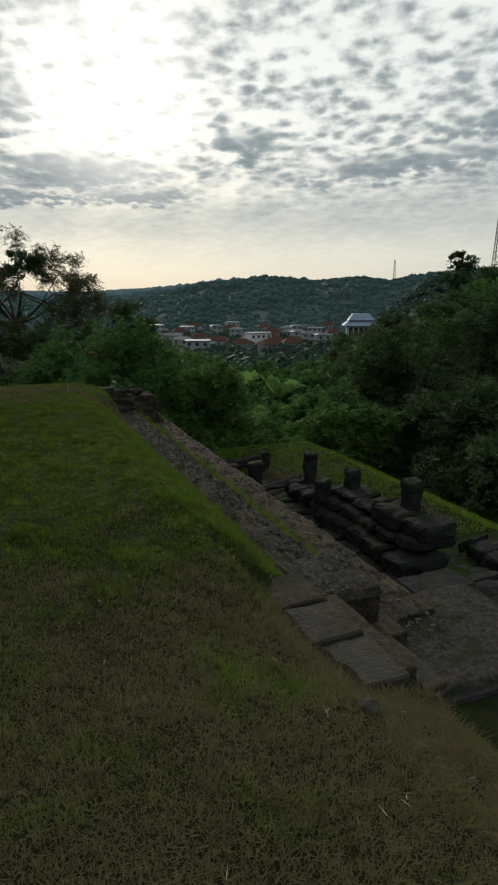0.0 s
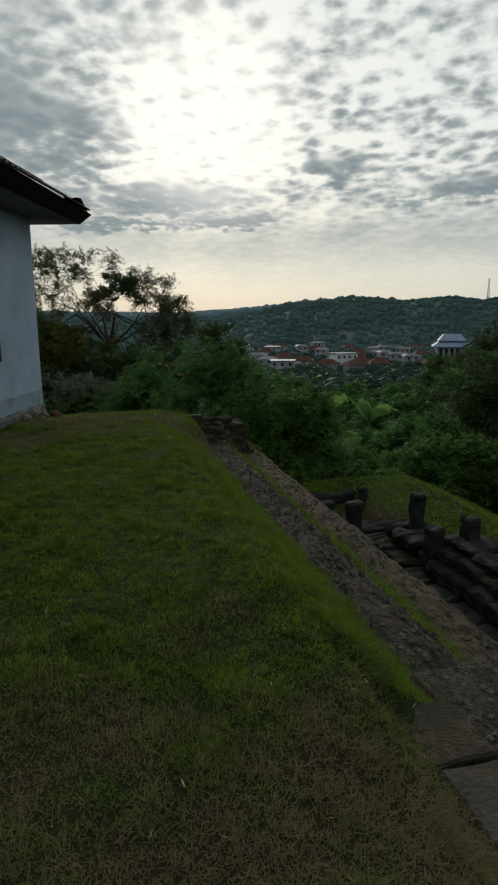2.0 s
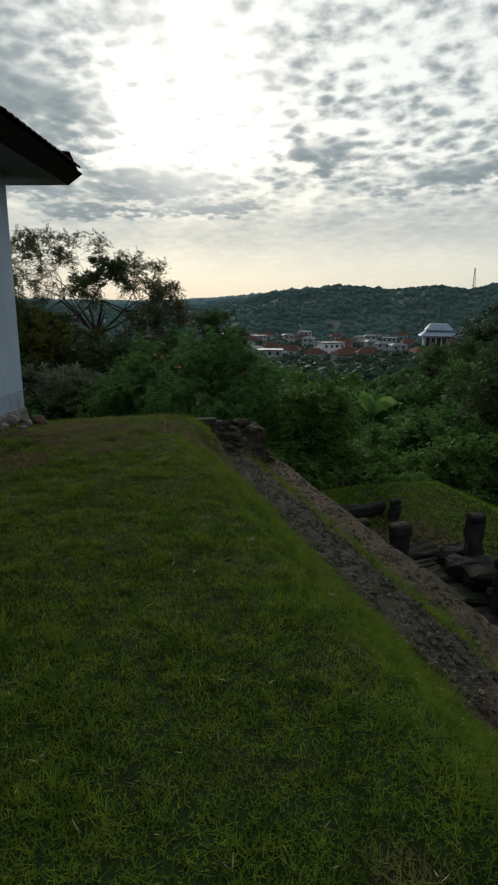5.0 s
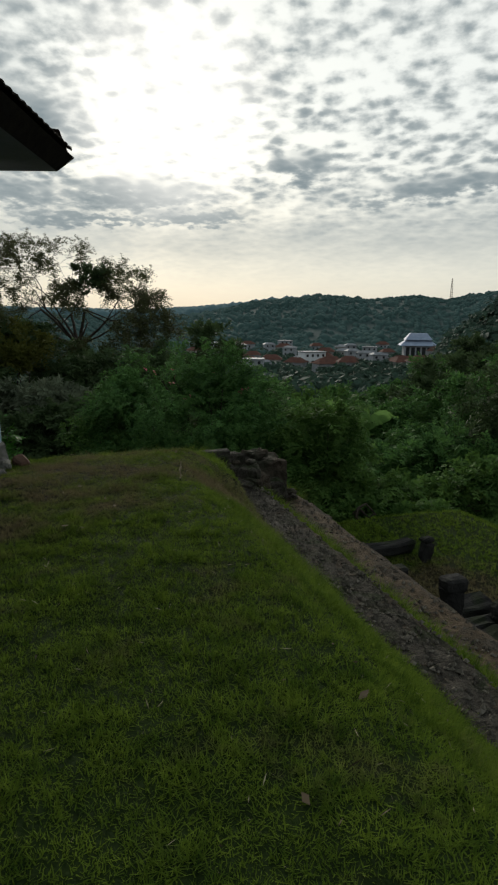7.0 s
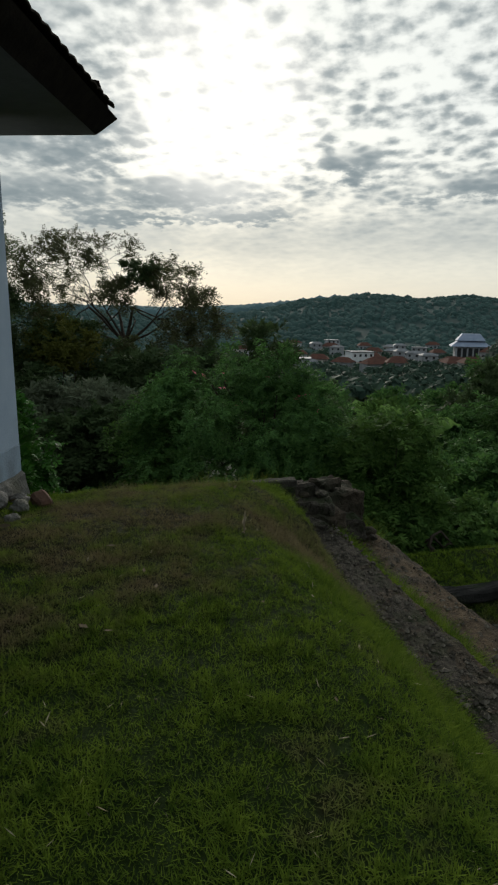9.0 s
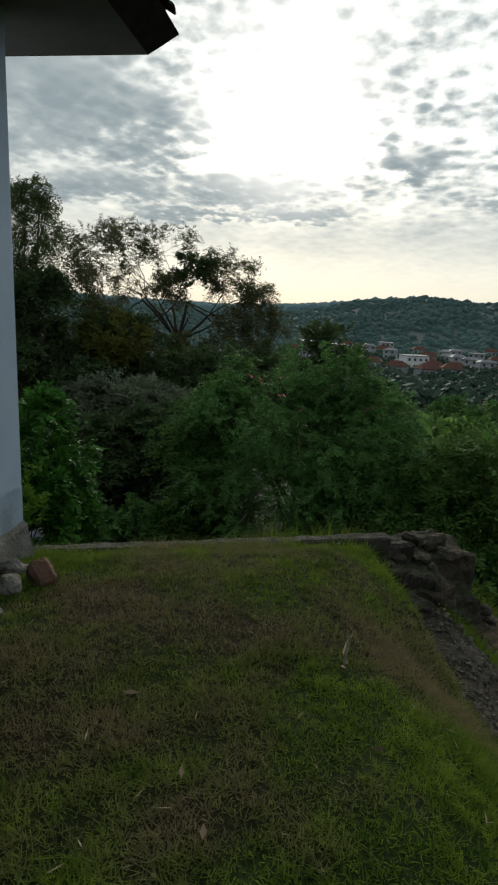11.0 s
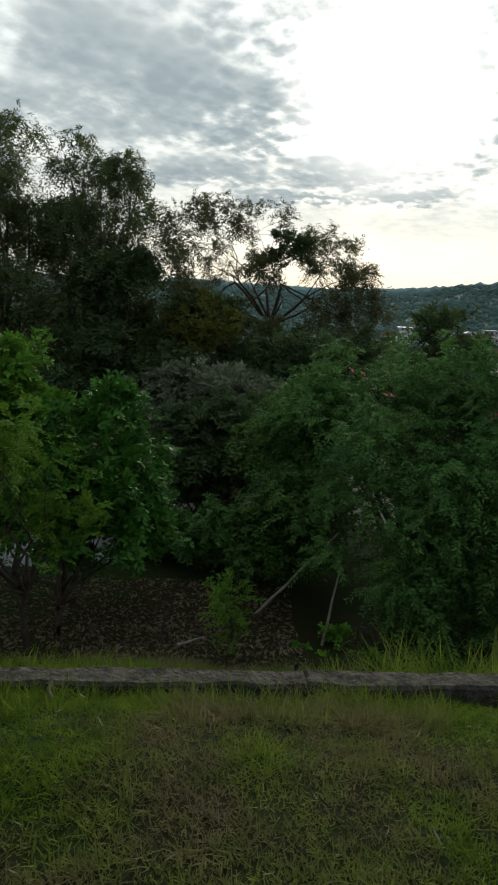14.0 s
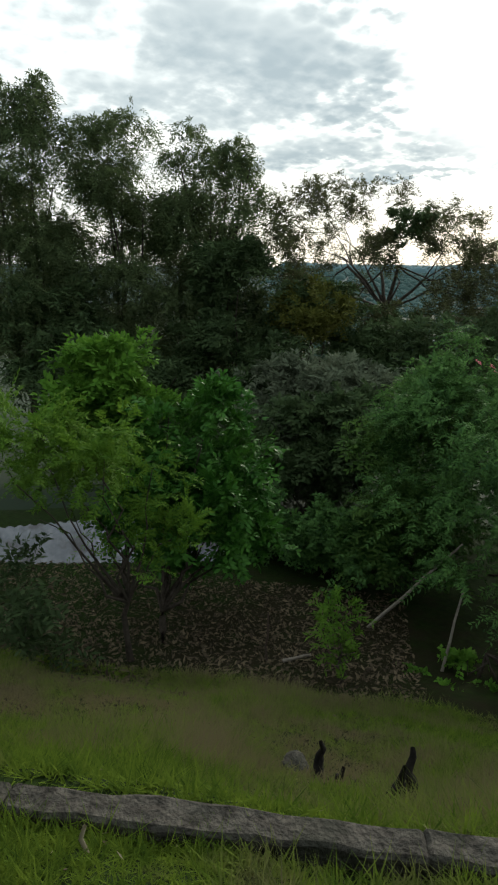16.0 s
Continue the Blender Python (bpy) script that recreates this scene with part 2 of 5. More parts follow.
M_SOFFIT = material("grey_soffit_board", (0.17, 0.16, 0.155), (0.23, 0.22, 0.21), 3, 0.85, 0.2, 30)
M_SLAT = material("white_slat_paint", (0.55, 0.57, 0.58), (0.70, 0.70, 0.70), 6, 0.7, 0.1, 50)
M_BARK = material("grey_brown_bark", (0.026, 0.021, 0.017), (0.070, 0.057, 0.045), 8, 0.95, 0.8, 30)
M_DEADWOOD = material("bleached_wood", (0.14, 0.12, 0.10), (0.26, 0.23, 0.19), 10, 0.9, 0.5, 40)
M_BURNT = material("charred_wood", (0.012, 0.011, 0.010), (0.035, 0.030, 0.026), 10, 0.95, 0.8, 30)
M_BRICK = material("red_brick", (0.060, 0.036, 0.026), (0.105, 0.060, 0.042), 9, 0.9, 0.6, 40)
M_LITTER = material("dry_leaf_litter", (0.030, 0.023, 0.016), (0.14, 0.11, 0.07), 3, 0.9, 0.0, 40, island=0.9)
M_TIN = material("weathered_tin", (0.12, 0.127, 0.14), (0.22, 0.228, 0.245), 2, 0.6, 0.1, 20, third=(0.09, 0.085, 0.085), third_scale=1.5, metal=0.3)
M_GRIT = material("stone_grit", (0.035, 0.031, 0.026), (0.15, 0.135, 0.11), 4, 0.95, 0.0, 40, island=0.85)
M_RUBBLE = material("dark_rubble", (0.014, 0.013, 0.011), (0.072, 0.064, 0.052), 24, 0.95, 1.0, 70, third=(0.018, 0.026, 0.010), third_scale=3.5)
M_EARTH = material("brown_worn_earth", (0.030, 0.023, 0.016), (0.100, 0.074, 0.048), 16, 0.95, 1.0, 60, third=(0.040, 0.036, 0.029), third_scale=2.5)
M_STRAW = material("dry_straw", (0.12, 0.10, 0.062), (0.34, 0.29, 0.20), 3, 0.9, 0.0, 40, island=0.9)
M_IRON = material("rusty_iron", (0.035, 0.028, 0.024), (0.07, 0.05, 0.04), 20, 0.8, 0.3, 60)


def leaf(name, a, b, trans=0.4, rough=0.7, spec=0.06, island=0.6):
    return material(name, a, b, 1.7, rough, 0.0, 10, island=island * 0.7, trans=trans * 0.8, spec=spec)


M_LEAF_DARK = leaf("dark_foliage", (0.020, 0.040, 0.016), (0.078, 0.116, 0.046))
M_LEAF_BUSH = leaf("blue_green_foliage", (0.014, 0.046, 0.018), (0.112, 0.230, 0.056), island=0.7)
M_LEAF_PLUME = leaf("olive_plume_foliage", (0.028, 0.050, 0.020), (0.115, 0.150, 0.060), 0.5)
M_LEAF_BRIGHT = leaf("fresh_foliage", (0.040, 0.115, 0.014), (0.12, 0.25, 0.03), 0.4)
M_LEAF_FEATHER = leaf("yellow_green_foliage", (0.040, 0.105, 0.011), (0.115, 0.205, 0.024), 0.45)
M_LEAF_GLOSS = leaf("glossy_foliage", (0.016, 0.075, 0.010), (0.062, 0.170, 0.022), 0.35, 0.55, 0.14)
M_LEAF_YELLOW = leaf("olive_foliage", (0.055, 0.066, 0.014), (0.12, 0.125, 0.026))
M_LEAF_GREY = leaf("dull_grey_foliage", (0.055, 0.076, 0.046), (0.16, 0.185, 0.12))
M_LEAF_BARE = leaf("sparse_brownish_foliage", (0.034, 0.042, 0.017), (0.088, 0.095, 0.038), 0.3)
M_LEAF_MID = leaf("mid_green_foliage", (0.020, 0.056, 0.014), (0.105, 0.19, 0.042), 0.45, island=0.7)
M_BANANA = leaf("banana_foliage", (0.10, 0.20, 0.05), (0.16, 0.28, 0.08), 0.45)
M_FLOWER = leaf("pink_flowers", (0.45, 0.10, 0.14), (0.55, 0.18, 0.20), 0.3)
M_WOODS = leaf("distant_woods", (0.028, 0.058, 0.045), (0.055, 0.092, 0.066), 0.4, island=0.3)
# aerial haze is mixed into these four base colours: bluish hills, paler ridge beyond
M_WOODS_FAR = material("haze_tinted_far_woods", (0.034, 0.066, 0.062), (0.066, 0.112, 0.104), 0.02, 0.95, 0.8, 0.7, island=0.18, spec=0.02)
M_WOODS_FARTHEST = material("haze_tinted_farthest_woods", (0.085, 0.140, 0.155), (0.105, 0.170, 0.18), 0.01, 0.95, 0.0, island=0.3, spec=0.02)
M_HILL = material("haze_tinted_hillside", (0.022, 0.044, 0.043), (0.034, 0.062, 0.060), 0.05, 0.95, 0.0)
M_HILL_FAR = material("haze_tinted_far_hillside", (0.105, 0.170, 0.185), (0.12, 0.19, 0.20), 0.01, 0.95, 0.0)
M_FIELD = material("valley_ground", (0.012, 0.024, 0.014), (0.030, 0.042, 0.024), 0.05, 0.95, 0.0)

# ---- shapes ----


def obj(name, me, mat=None, parent=None, label="", category="", group="", kind=""):
    ob = new(name, me)
    if mat and not me.materials:
        me.materials.append(mat)
    if parent:
        ob.parent = parent
    return tagged(ob, label, category, group, kind)


def empty(name, x, y, z, label="", category="", group="", kind="", rz=0.0):
    ob = new(name)
    ob.matrix_basis = pose(x, y, z, 0, 0, rz)
    ob.empty_display_size = 0.1
    return tagged(ob, label, category, group, kind)


def part(name, bm, mat, parent=None, label=""):
    me = bpy.data.meshes.new(name)
    bm.normal_update()
    bm.to_mesh(me)
    bm.free()
    return obj(name, me, mat, parent, label)


def mesh_np(name, verts, faces, smooth=False):
    """A mesh from arrays: vertices (n, 3) and faces (m, 3 or 4)."""
    verts, faces = np.asarray(verts, np.float32), np.asarray(faces, np.int32)
    me = bpy.data.meshes.new(name)
    me.vertices.add(len(verts))
    me.vertices.foreach_set("co", verts.ravel())
    k = faces.shape[1]
    me.loops.add(faces.size)
    me.loops.foreach_set("vertex_index", faces.ravel())
    me.polygons.add(len(faces))
    me.polygons.foreach_set("loop_start", np.arange(0, faces.size, k, dtype=np.int32))
    me.polygons.foreach_set("use_smooth", np.full(len(faces), smooth))
    me.update(calc_edges=True)
    return me


def box(bm, lo, hi, bevel=0.0, m=None):
    got = bmesh.ops.create_cube(bm, size=1.0)["verts"]
    for v in got:
        v.co = Vector([(l + h) / 2 + c * (h - l) for l, h, c in zip(lo, hi, v.co)])
    if bevel:
        edges = list({e for v in got for e in v.link_edges})
        got = bmesh.ops.bevel(bm, geom=edges, offset=bevel, segments=1, affect="EDGES", profile=0.5)["verts"]
    if m is not None:
        bmesh.ops.transform(bm, matrix=m, verts=list(got))
    return got


def block(seed, sx, sy, sz, rough=0.02, cuts=2, bevel=0.02):
    """A worn stone block, its base at z = 0: bevelled, cut up and roughened."""
    bm = bmesh.new()
    box(bm, (-sx / 2, -sy / 2, 0), (sx / 2, sy / 2, sz), bevel)
    if cuts:
        bmesh.ops.subdivide_edges(bm, edges=[e for e in bm.edges if e.calc_length() > 3 * bevel + 0.02], cuts=cuts, use_grid_fill=True)
    for v in bm.verts:
        p = v.co * 5 + Vector((seed * 3.7, seed * 1.3, seed))
        v.co += noise.noise_vector(p) * rough + noise.noise_vector(p * 3) * rough * 0.5
    return bm


def tubes(segs, sides=6):
    """Tapered tubes along segments (p0, p1, r0, r1)."""
    p0 = np.array([s[0] for s in segs], float)
    p1 = np.array([s[1] for s in segs], float)
    r0 = np.array([s[2] for s in segs], float)
    r1 = np.array([s[3] for s in segs], float)
    d = p1 - p0
    d /= np.maximum(np.linalg.norm(d, axis=1, keepdims=True), 1e-9)
    ref = np.where(np.abs(d[:, 2:3]) > 0.9, np.array([[1.0, 0, 0]]), np.array([[0, 0, 1.0]]))
    a = np.cross(d, ref)
    a /= np.linalg.norm(a, axis=1, keepdims=True)
    b = np.cross(d, a)
    ang = np.linspace(0, 2 * np.pi, sides, endpoint=False)
    ring = np.cos(ang)[None, :, None] * a[:, None] + np.sin(ang)[None, :, None] * b[:, None]
    v = np.concatenate([p0[:, None] + ring * r0[:, None, None], p1[:, None] + ring * r1[:, None, None]], 1)
    base = (np.arange(len(segs)) * 2 * sides)[:, None]
    i = np.arange(sides)
    j = (i + 1) % sides
    f = np.stack([base + i, base + j, base + sides + j, base + sides + i], -1).reshape(-1, 4)
    return v.reshape(-1, 3), f


def sprays(rng, c, d, length, n, ll, lw, droop, lift=0.0):
    """Leafy twigs from the points c in the directions d, with n pairs of leaves each: vertices and faces."""
    k = len(c)
    length = length * rng.uniform(0.6, 1.25, (k, 1, 1))
    d = d / np.maximum(np.linalg.norm(d, axis=1, keepdims=True), 1e-6)
    s = np.linspace(0.12, 1.0, n)[None, :, None]
    down = np.array([0, 0, -1.0])
    pts = c[:, None] + d[:, None] * length * s + down * droop * length * s ** 2
    tang = d[:, None] + down * 2 * droop * s
    tang = tang / np.linalg.norm(tang, axis=2, keepdims=True)
    roll = rng.normal(size=(k, 1, 3)) * 0.45 + np.array([0, 0, 1.0])
    side = np.cross(tang, np.broadcast_to(roll, tang.shape))
    side /= np.maximum(np.linalg.norm(side, axis=2, keepdims=True), 1e-6)
    out = []
    for sign in (-1, 1):
        way = side * sign * 0.8 + tang * 0.6 + rng.normal(size=pts.shape) * 0.22
        way[..., 2] += lift
        way /= np.linalg.norm(way, axis=2, keepdims=True)
        l = ll * rng.uniform(0.65, 1.2, (k, n, 1))
        across = np.cross(way, np.cross(side, tang) + rng.normal(size=pts.shape) * 0.3)
        across /= np.maximum(np.linalg.norm(across, axis=2, keepdims=True), 1e-6)
        mid = pts + way * l * 0.45
        out.append(np.stack([pts, mid + across * lw / 2, pts + way * l, mid - across * lw / 2], 2).reshape(-1, 3))
    v = np.concatenate(out)
    return v, np.arange(len(v)).reshape(-1, 4)


def crown_mesh(name, rng, blobs, clumps, per, length, n, ll, lw, droop, inner=0.35, gap=0.16):
    """A crown: blobs are (x, y, z, rx, ry, rz); each is filled with clumps of leafy twigs on and inside its surface."""
    cs, ds = [], []
    weight = np.array([b[3] * b[4] + b[4] * b[5] + b[3] * b[5] for b in blobs])
    for b, w in zip(blobs, weight / weight.sum()):
        k = max(6, int(clumps * w))
        size = np.array(b[3:])
        m = max(5, k // 7)
        out = rng.normal(size=(m, 3))
        out /= np.linalg.norm(out, axis=1, keepdims=True)
        out[:, 2] = np.where(out[:, 2] < -0.5, -out[:, 2], out[:, 2])
        bough = np.array(b[:3]) + out * size * rng.uniform(0.62, 0.95, (m, 1))
        lump = size.min() * rng.uniform(0.20, 0.38, m)
        pick = rng.integers(0, m, k)
        off = rng.normal(size=(k, 3))
        off /= np.linalg.norm(off, axis=1, keepdims=True)
        off = off * 0.8 + out[pick] * 0.5 + np.array([0, 0, 0.25])
        cc = bough[pick] + off * lump[pick][:, None] * np.array([1.25, 1.25, 0.7])
        deep = rng.random(k) < inner
        cc[deep] = np.array(b[:3]) + rng.normal(size=(deep.sum(), 3)) * size * 0.38
        way = off
        if gap:
            keep = np.array([noise.noise(Vector(p) * 0.9) for p in cc]) > gap - 0.62
            cc, way = cc[keep], way[keep]
        cs.append(np.repeat(cc, per, 0) + rng.normal(size=(len(cc) * per, 3)) * length * 0.22)
        dd = np.repeat(way, per, 0) * 0.9 + rng.normal(size=(len(cc) * per, 3)) * 0.6
        dd[:, 2] += 0.2
        ds.append(dd)
    v, f = sprays(rng, np.concatenate(cs), np.concatenate(ds), length, n, ll, lw, droop)
    return mesh_np(name, v, f)


def chain(points, radii, sides=7):
    """One bending, tapering tube through the points."""
    p, r = np.array(points, float), np.array(radii, float)
    d = np.gradient(p, axis=0)
    d /= np.maximum(np.linalg.norm(d, axis=1, keepdims=True), 1e-9)
    ref = np.where(np.abs(d[:1, 2:3]) > 0.9, np.array([[1.0, 0, 0]]), np.array([[0, 0, 1.0]]))
    a = np.cross(d, ref)
    a /= np.maximum(np.linalg.norm(a, axis=1, keepdims=True), 1e-9)
    b = np.cross(d, a)
    ang = np.linspace(0, 2 * np.pi, sides, endpoint=False)
    v = p[:, None] + (np.cos(ang)[None, :, None] * a[:, None] + np.sin(ang)[None, :, None] * b[:, None]) * r[:, None, None]
    i, j = np.meshgrid(np.arange(len(p) - 1), np.arange(sides), indexing="ij")
    k = (j + 1) % sides
    return v.reshape(-1, 3), np.stack([i * sides + j, i * sides + k, (i + 1) * sides + k, (i + 1) * sides + j], -1).reshape(-1, 4)


def grow(rng, p, d, length, r, depth, segs, tips, spread=0.6, up=0.15, shrink=0.74, forks=(2, 3), minr=0.006):
    """A branch that bends and forks; segs takes the wood and tips the ends of the twigs."""
    steps = 3
    p, d = np.array(p, float), np.array(d, float)
    for i in range(steps):
        d = d + rng.normal(size=3) * 0.14 + np.array([0, 0, up * 0.3])
        d /= np.linalg.norm(d)
        q = p + d * length / steps
        r1 = max(minr, r * (1 - 0.28 / steps * 1.6))
        segs.append((p, q, r, r1))
        p, r = q, r1
        if depth <= 1:
            tips.append((p, d))
    if depth == 0:
        return
    for _ in range(rng.integers(forks[0], forks[1] + 1)):
        nd = d + rng.normal(size=3) * spread + np.array([0, 0, up])
        grow(rng, p, nd / np.linalg.norm(nd), length * shrink * rng.uniform(0.8, 1.15), r * 0.68, depth - 1, segs, tips, spread, up, shrink, forks, minr)


# ---- ground ----
OX, OY = 0.23, 5.48                       # the near end of the old wall's inner edge
UX, UY, VX, VY = -0.379, 0.925, 0.925, 0.379


def W(u, v, z=0.0):
    """Along the old wall u, outwards from it v, height z."""
    return (OX + u * UX + v * VX, OY + u * UY + v * VY, z)


def at_wall(u, v, z=0.0, turn=0.0):
    return Matrix.Translation(W(u, v, z)) @ pose(0, 0, 0, 0, 0, 22.3 + turn)


def smooth(x, a, b):
    t = np.clip((x - a) / (b - a), 0, 1)
    return t * t * (3 - 2 * t)


RIDGE_A = [-60, -35, -14, -10.5, -8, -4.4, -3.3, 0, 2.1, 6.5, 10.7, 13.4, 17, 23, 32, 60]
RIDGE_H = [8, 6, -6, -2, 4, 16, 19, 23, 28, 21, 26, 21, 30, 36, 40, 25]


def ground(x, y):
    x, y = np.asarray(x, float), np.asarray(y, float)
    u = (x - OX) * UX + (y - OY) * UY
    v = (x - OX) * VX + (y - OY) * VY
    along = np.interp(v, [-2.2, -1.15, -0.85, -0.5, -0.2, 0.0, 0.43, 0.50, 0.72, 1.2, 1.35, 2.2, 3.7, 6, 9, 14, 40, 100, 200],
                      [0, 0, -0.04, -0.27, -0.57, -0.74, -0.80, -0.86, -1.14, -1.2, -2.95, -2.95, -2.55, -2.6, -4.0, -5.5, -9, -16, -24])
    full = np.interp(v, [-1.2, -0.6, -0.25, -0.06, 0.04], [0, -0.12, -0.28, -0.42, -0.74])       # fuller shoulder at the far end
    ke = smooth(u, 6.2, 7.4) * (v < 0.04)
    along = along * (1 - ke) + full * ke
    start = np.interp(v, [-2.4, -1.3, -0.65, -0.45, 0.0, 0.06, 0.42, 1.95, 2.25, 6, 9, 14, 40, 100, 200],
                      [0, -0.08, -0.33, -0.485, -0.56, -0.95, -1.18, -1.21, -2.95, -2.9, -4.0, -5.5, -9, -16, -24])
    behind = np.interp(v, [-2.4, -1.4, -0.6, 0.0, 0.5, 1.2, 3, 6, 9, 14, 40, 100, 200], [0, -0.05, -0.28, -0.62, -1.05, -1.65, -2.95, -3.2, -4.0, -5.5, -9, -16, -24])
    k1, k2 = np.where(v > -0.62, smooth(u, -0.55, -0.05), smooth(u, -1.5, 0.5)), smooth(u, -2.0, -1.7)
    side = along * k1 + (start * k2 + behind * (1 - k2)) * (1 - k1)
    front = np.interp(u, [6.3, 6.9, 7.3, 7.7, 8.05, 8.3, 8.5, 10.3, 11.7, 13.1, 16, 18, 30, 60, 150, 300], [0, -0.02, -0.07, -0.21, -0.41, -0.49, -0.82, -2.3, -3.1, -4.1, -5, -5.3, -7, -10, -18, -26])
    z = np.minimum(front, side)
    lawn = smooth(v, 2.4, 3.4) * smooth(-u, -11.5, -9.5)          # the terrace reaches past the end of the wall
    z = np.where(lawn > 0, z * (1 - lawn) + np.maximum(z, np.interp(v, [2.4, 6, 9], [-2.6, -2.6, -4.0])) * lawn, z)
    r = np.hypot(x + 2, y - 6)
    a = np.degrees(np.arctan2(x, np.maximum(y, 1e-6)))
    a = np.where(y <= 0, np.where(x > 0, 60, -60), a)
    z = np.where((y < 0) & (r > 40), np.minimum(z, -np.clip((r - 40) * 0.12, 0, 25)), z)
    hill = np.interp(a, RIDGE_A, RIDGE_H)
    z = z + (hill + 26) * smooth(r, 430, 820) * (r > 100)
    near_hill = np.interp(a, [11, 14, 18, 30, 50], [0, 11, 20, 24, 15]) * smooth(r, 75, 160) * (1 - smooth(r, 220, 420))
    z = z + near_hill
    far = np.interp(a, [-40, -14, -11, -4, 10], [10, 8, 16, 34, 10])
    z = np.where(r > 820, hill + (far - hill) * smooth(r, 1000, 2300), z)
    fine = 0.016 * np.sin(1.7 * x + 0.6 * y) * np.cos(1.9 * y - 0.4 * x + 1) + 0.011 * np.sin(4.3 * x + 1.3) * np.sin(3.7 * y + 2) + 0.006 * np.sin(9.1 * x + 2 * y) * np.sin(8.3 * y - 3 * x)
    return z + fine * smooth(60 - r, 0, 30)


def ground1(x, y):
    return float(ground(np.array([x]), np.array([y]))[0])


def build_ground():
    na, nr = 440, 225
    ang = np.linspace(0, 2 * np.pi, na, endpoint=False)
    rad = np.concatenate([[0.02], np.linspace(0.12, 14, 124), 14 * (4600 / 14) ** (np.arange(1, nr - 124) / (nr - 125))])
    A, R = np.meshgrid(ang, rad)
    x, y = -2 + R * np.sin(A), 6 + R * np.cos(A)
    z = ground(x, y)
    v = np.stack([x, y, z], -1).reshape(-1, 3)
    i, j = np.meshgrid(np.arange(nr - 1), np.arange(na), indexing="ij")
    j2 = (j + 1) % na
    f = np.stack([i * na + j, (i + 1) * na + j, (i + 1) * na + j2, i * na + j2], -1).reshape(-1, 4)[:, ::-1]
    v[:na] = v[:na].mean(0)
    me = mesh_np("ground", v, f, True)
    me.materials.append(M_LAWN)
    # the ground beyond 470 m takes the hill colours with haze tinted in
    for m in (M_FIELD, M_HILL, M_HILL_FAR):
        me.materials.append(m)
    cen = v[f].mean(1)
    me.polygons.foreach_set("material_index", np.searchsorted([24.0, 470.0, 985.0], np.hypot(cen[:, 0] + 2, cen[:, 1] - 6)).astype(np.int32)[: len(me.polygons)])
    tagged(new("ground", me), "hilltop lawn falling away to a wooded valley", "ground", kind="structure")


build_ground()

# ---- old stone wall, paving and kerb ----


def stone(name, seed, size, m, mat, parent, rough=0.02, cuts=2, bevel=0.02, label=""):
    ob = part(name, block(seed, *size, rough=rough, cuts=cuts, bevel=bevel), mat, parent, label)
    ob.matrix_basis = m
    return ob


def old_wall():
    rnd = random.Random(5)
    top = empty("stone_wall", *W(4, 0.6, -1.2)[:2], 0, "long weathered stone retaining wall edged with grass", "wall", kind="structure")
    inv = Matrix.Translation((-top.location.x, -top.location.y, 0))
    u = 0.05
    while u < 8.0:                       # upper course beside the lawn
        l = rnd.uniform(0.55, 0.95)
        l = min(l, 8.1 - u)
        stone("coping_stone", u, (0.47 + rnd.uniform(-0.02, 0.02), l, 0.34), inv @ at_wall(u + l / 2, 0.21 + rnd.uniform(-0.012, 0.012), -1.085 + rnd.uniform(-0.005, 0.005), rnd.uniform(-0.4, 0.4)), M_STONE, top, 0.022, 5, 0.010)
        u += l
    u = -0.3
    while u < 9.0:                       # lower course on the outer edge
        l = min(rnd.uniform(0.6, 1.1), 9.1 - u)
        stone("ledge_stone", u + 40, (0.55 + rnd.uniform(-0.03, 0.03), l, 0.4), inv @ at_wall(u + l / 2, 0.98 + rnd.uniform(-0.02, 0.02), -1.50 + rnd.uniform(-0.008, 0.008), rnd.uniform(-0.8, 0.8)), M_STONE, top, 0.024, 5, 0.012)
        u += l
    for k in range(4):                   # face below it
        u = -0.3 + 0.3 * (k % 2)
        while u < 9.0:
            l = min(rnd.uniform(0.5, 0.9), 9.1 - u)
            stone("wall_stone", u + k * 9, (0.4, l - 0.015, 0.385), inv @ at_wall(u + l / 2, 1.02 + rnd.uniform(-0.02, 0.02), -1.89 - 0.39 * k), M_STONE_DARK, top, 0.018, 1)
            u += l


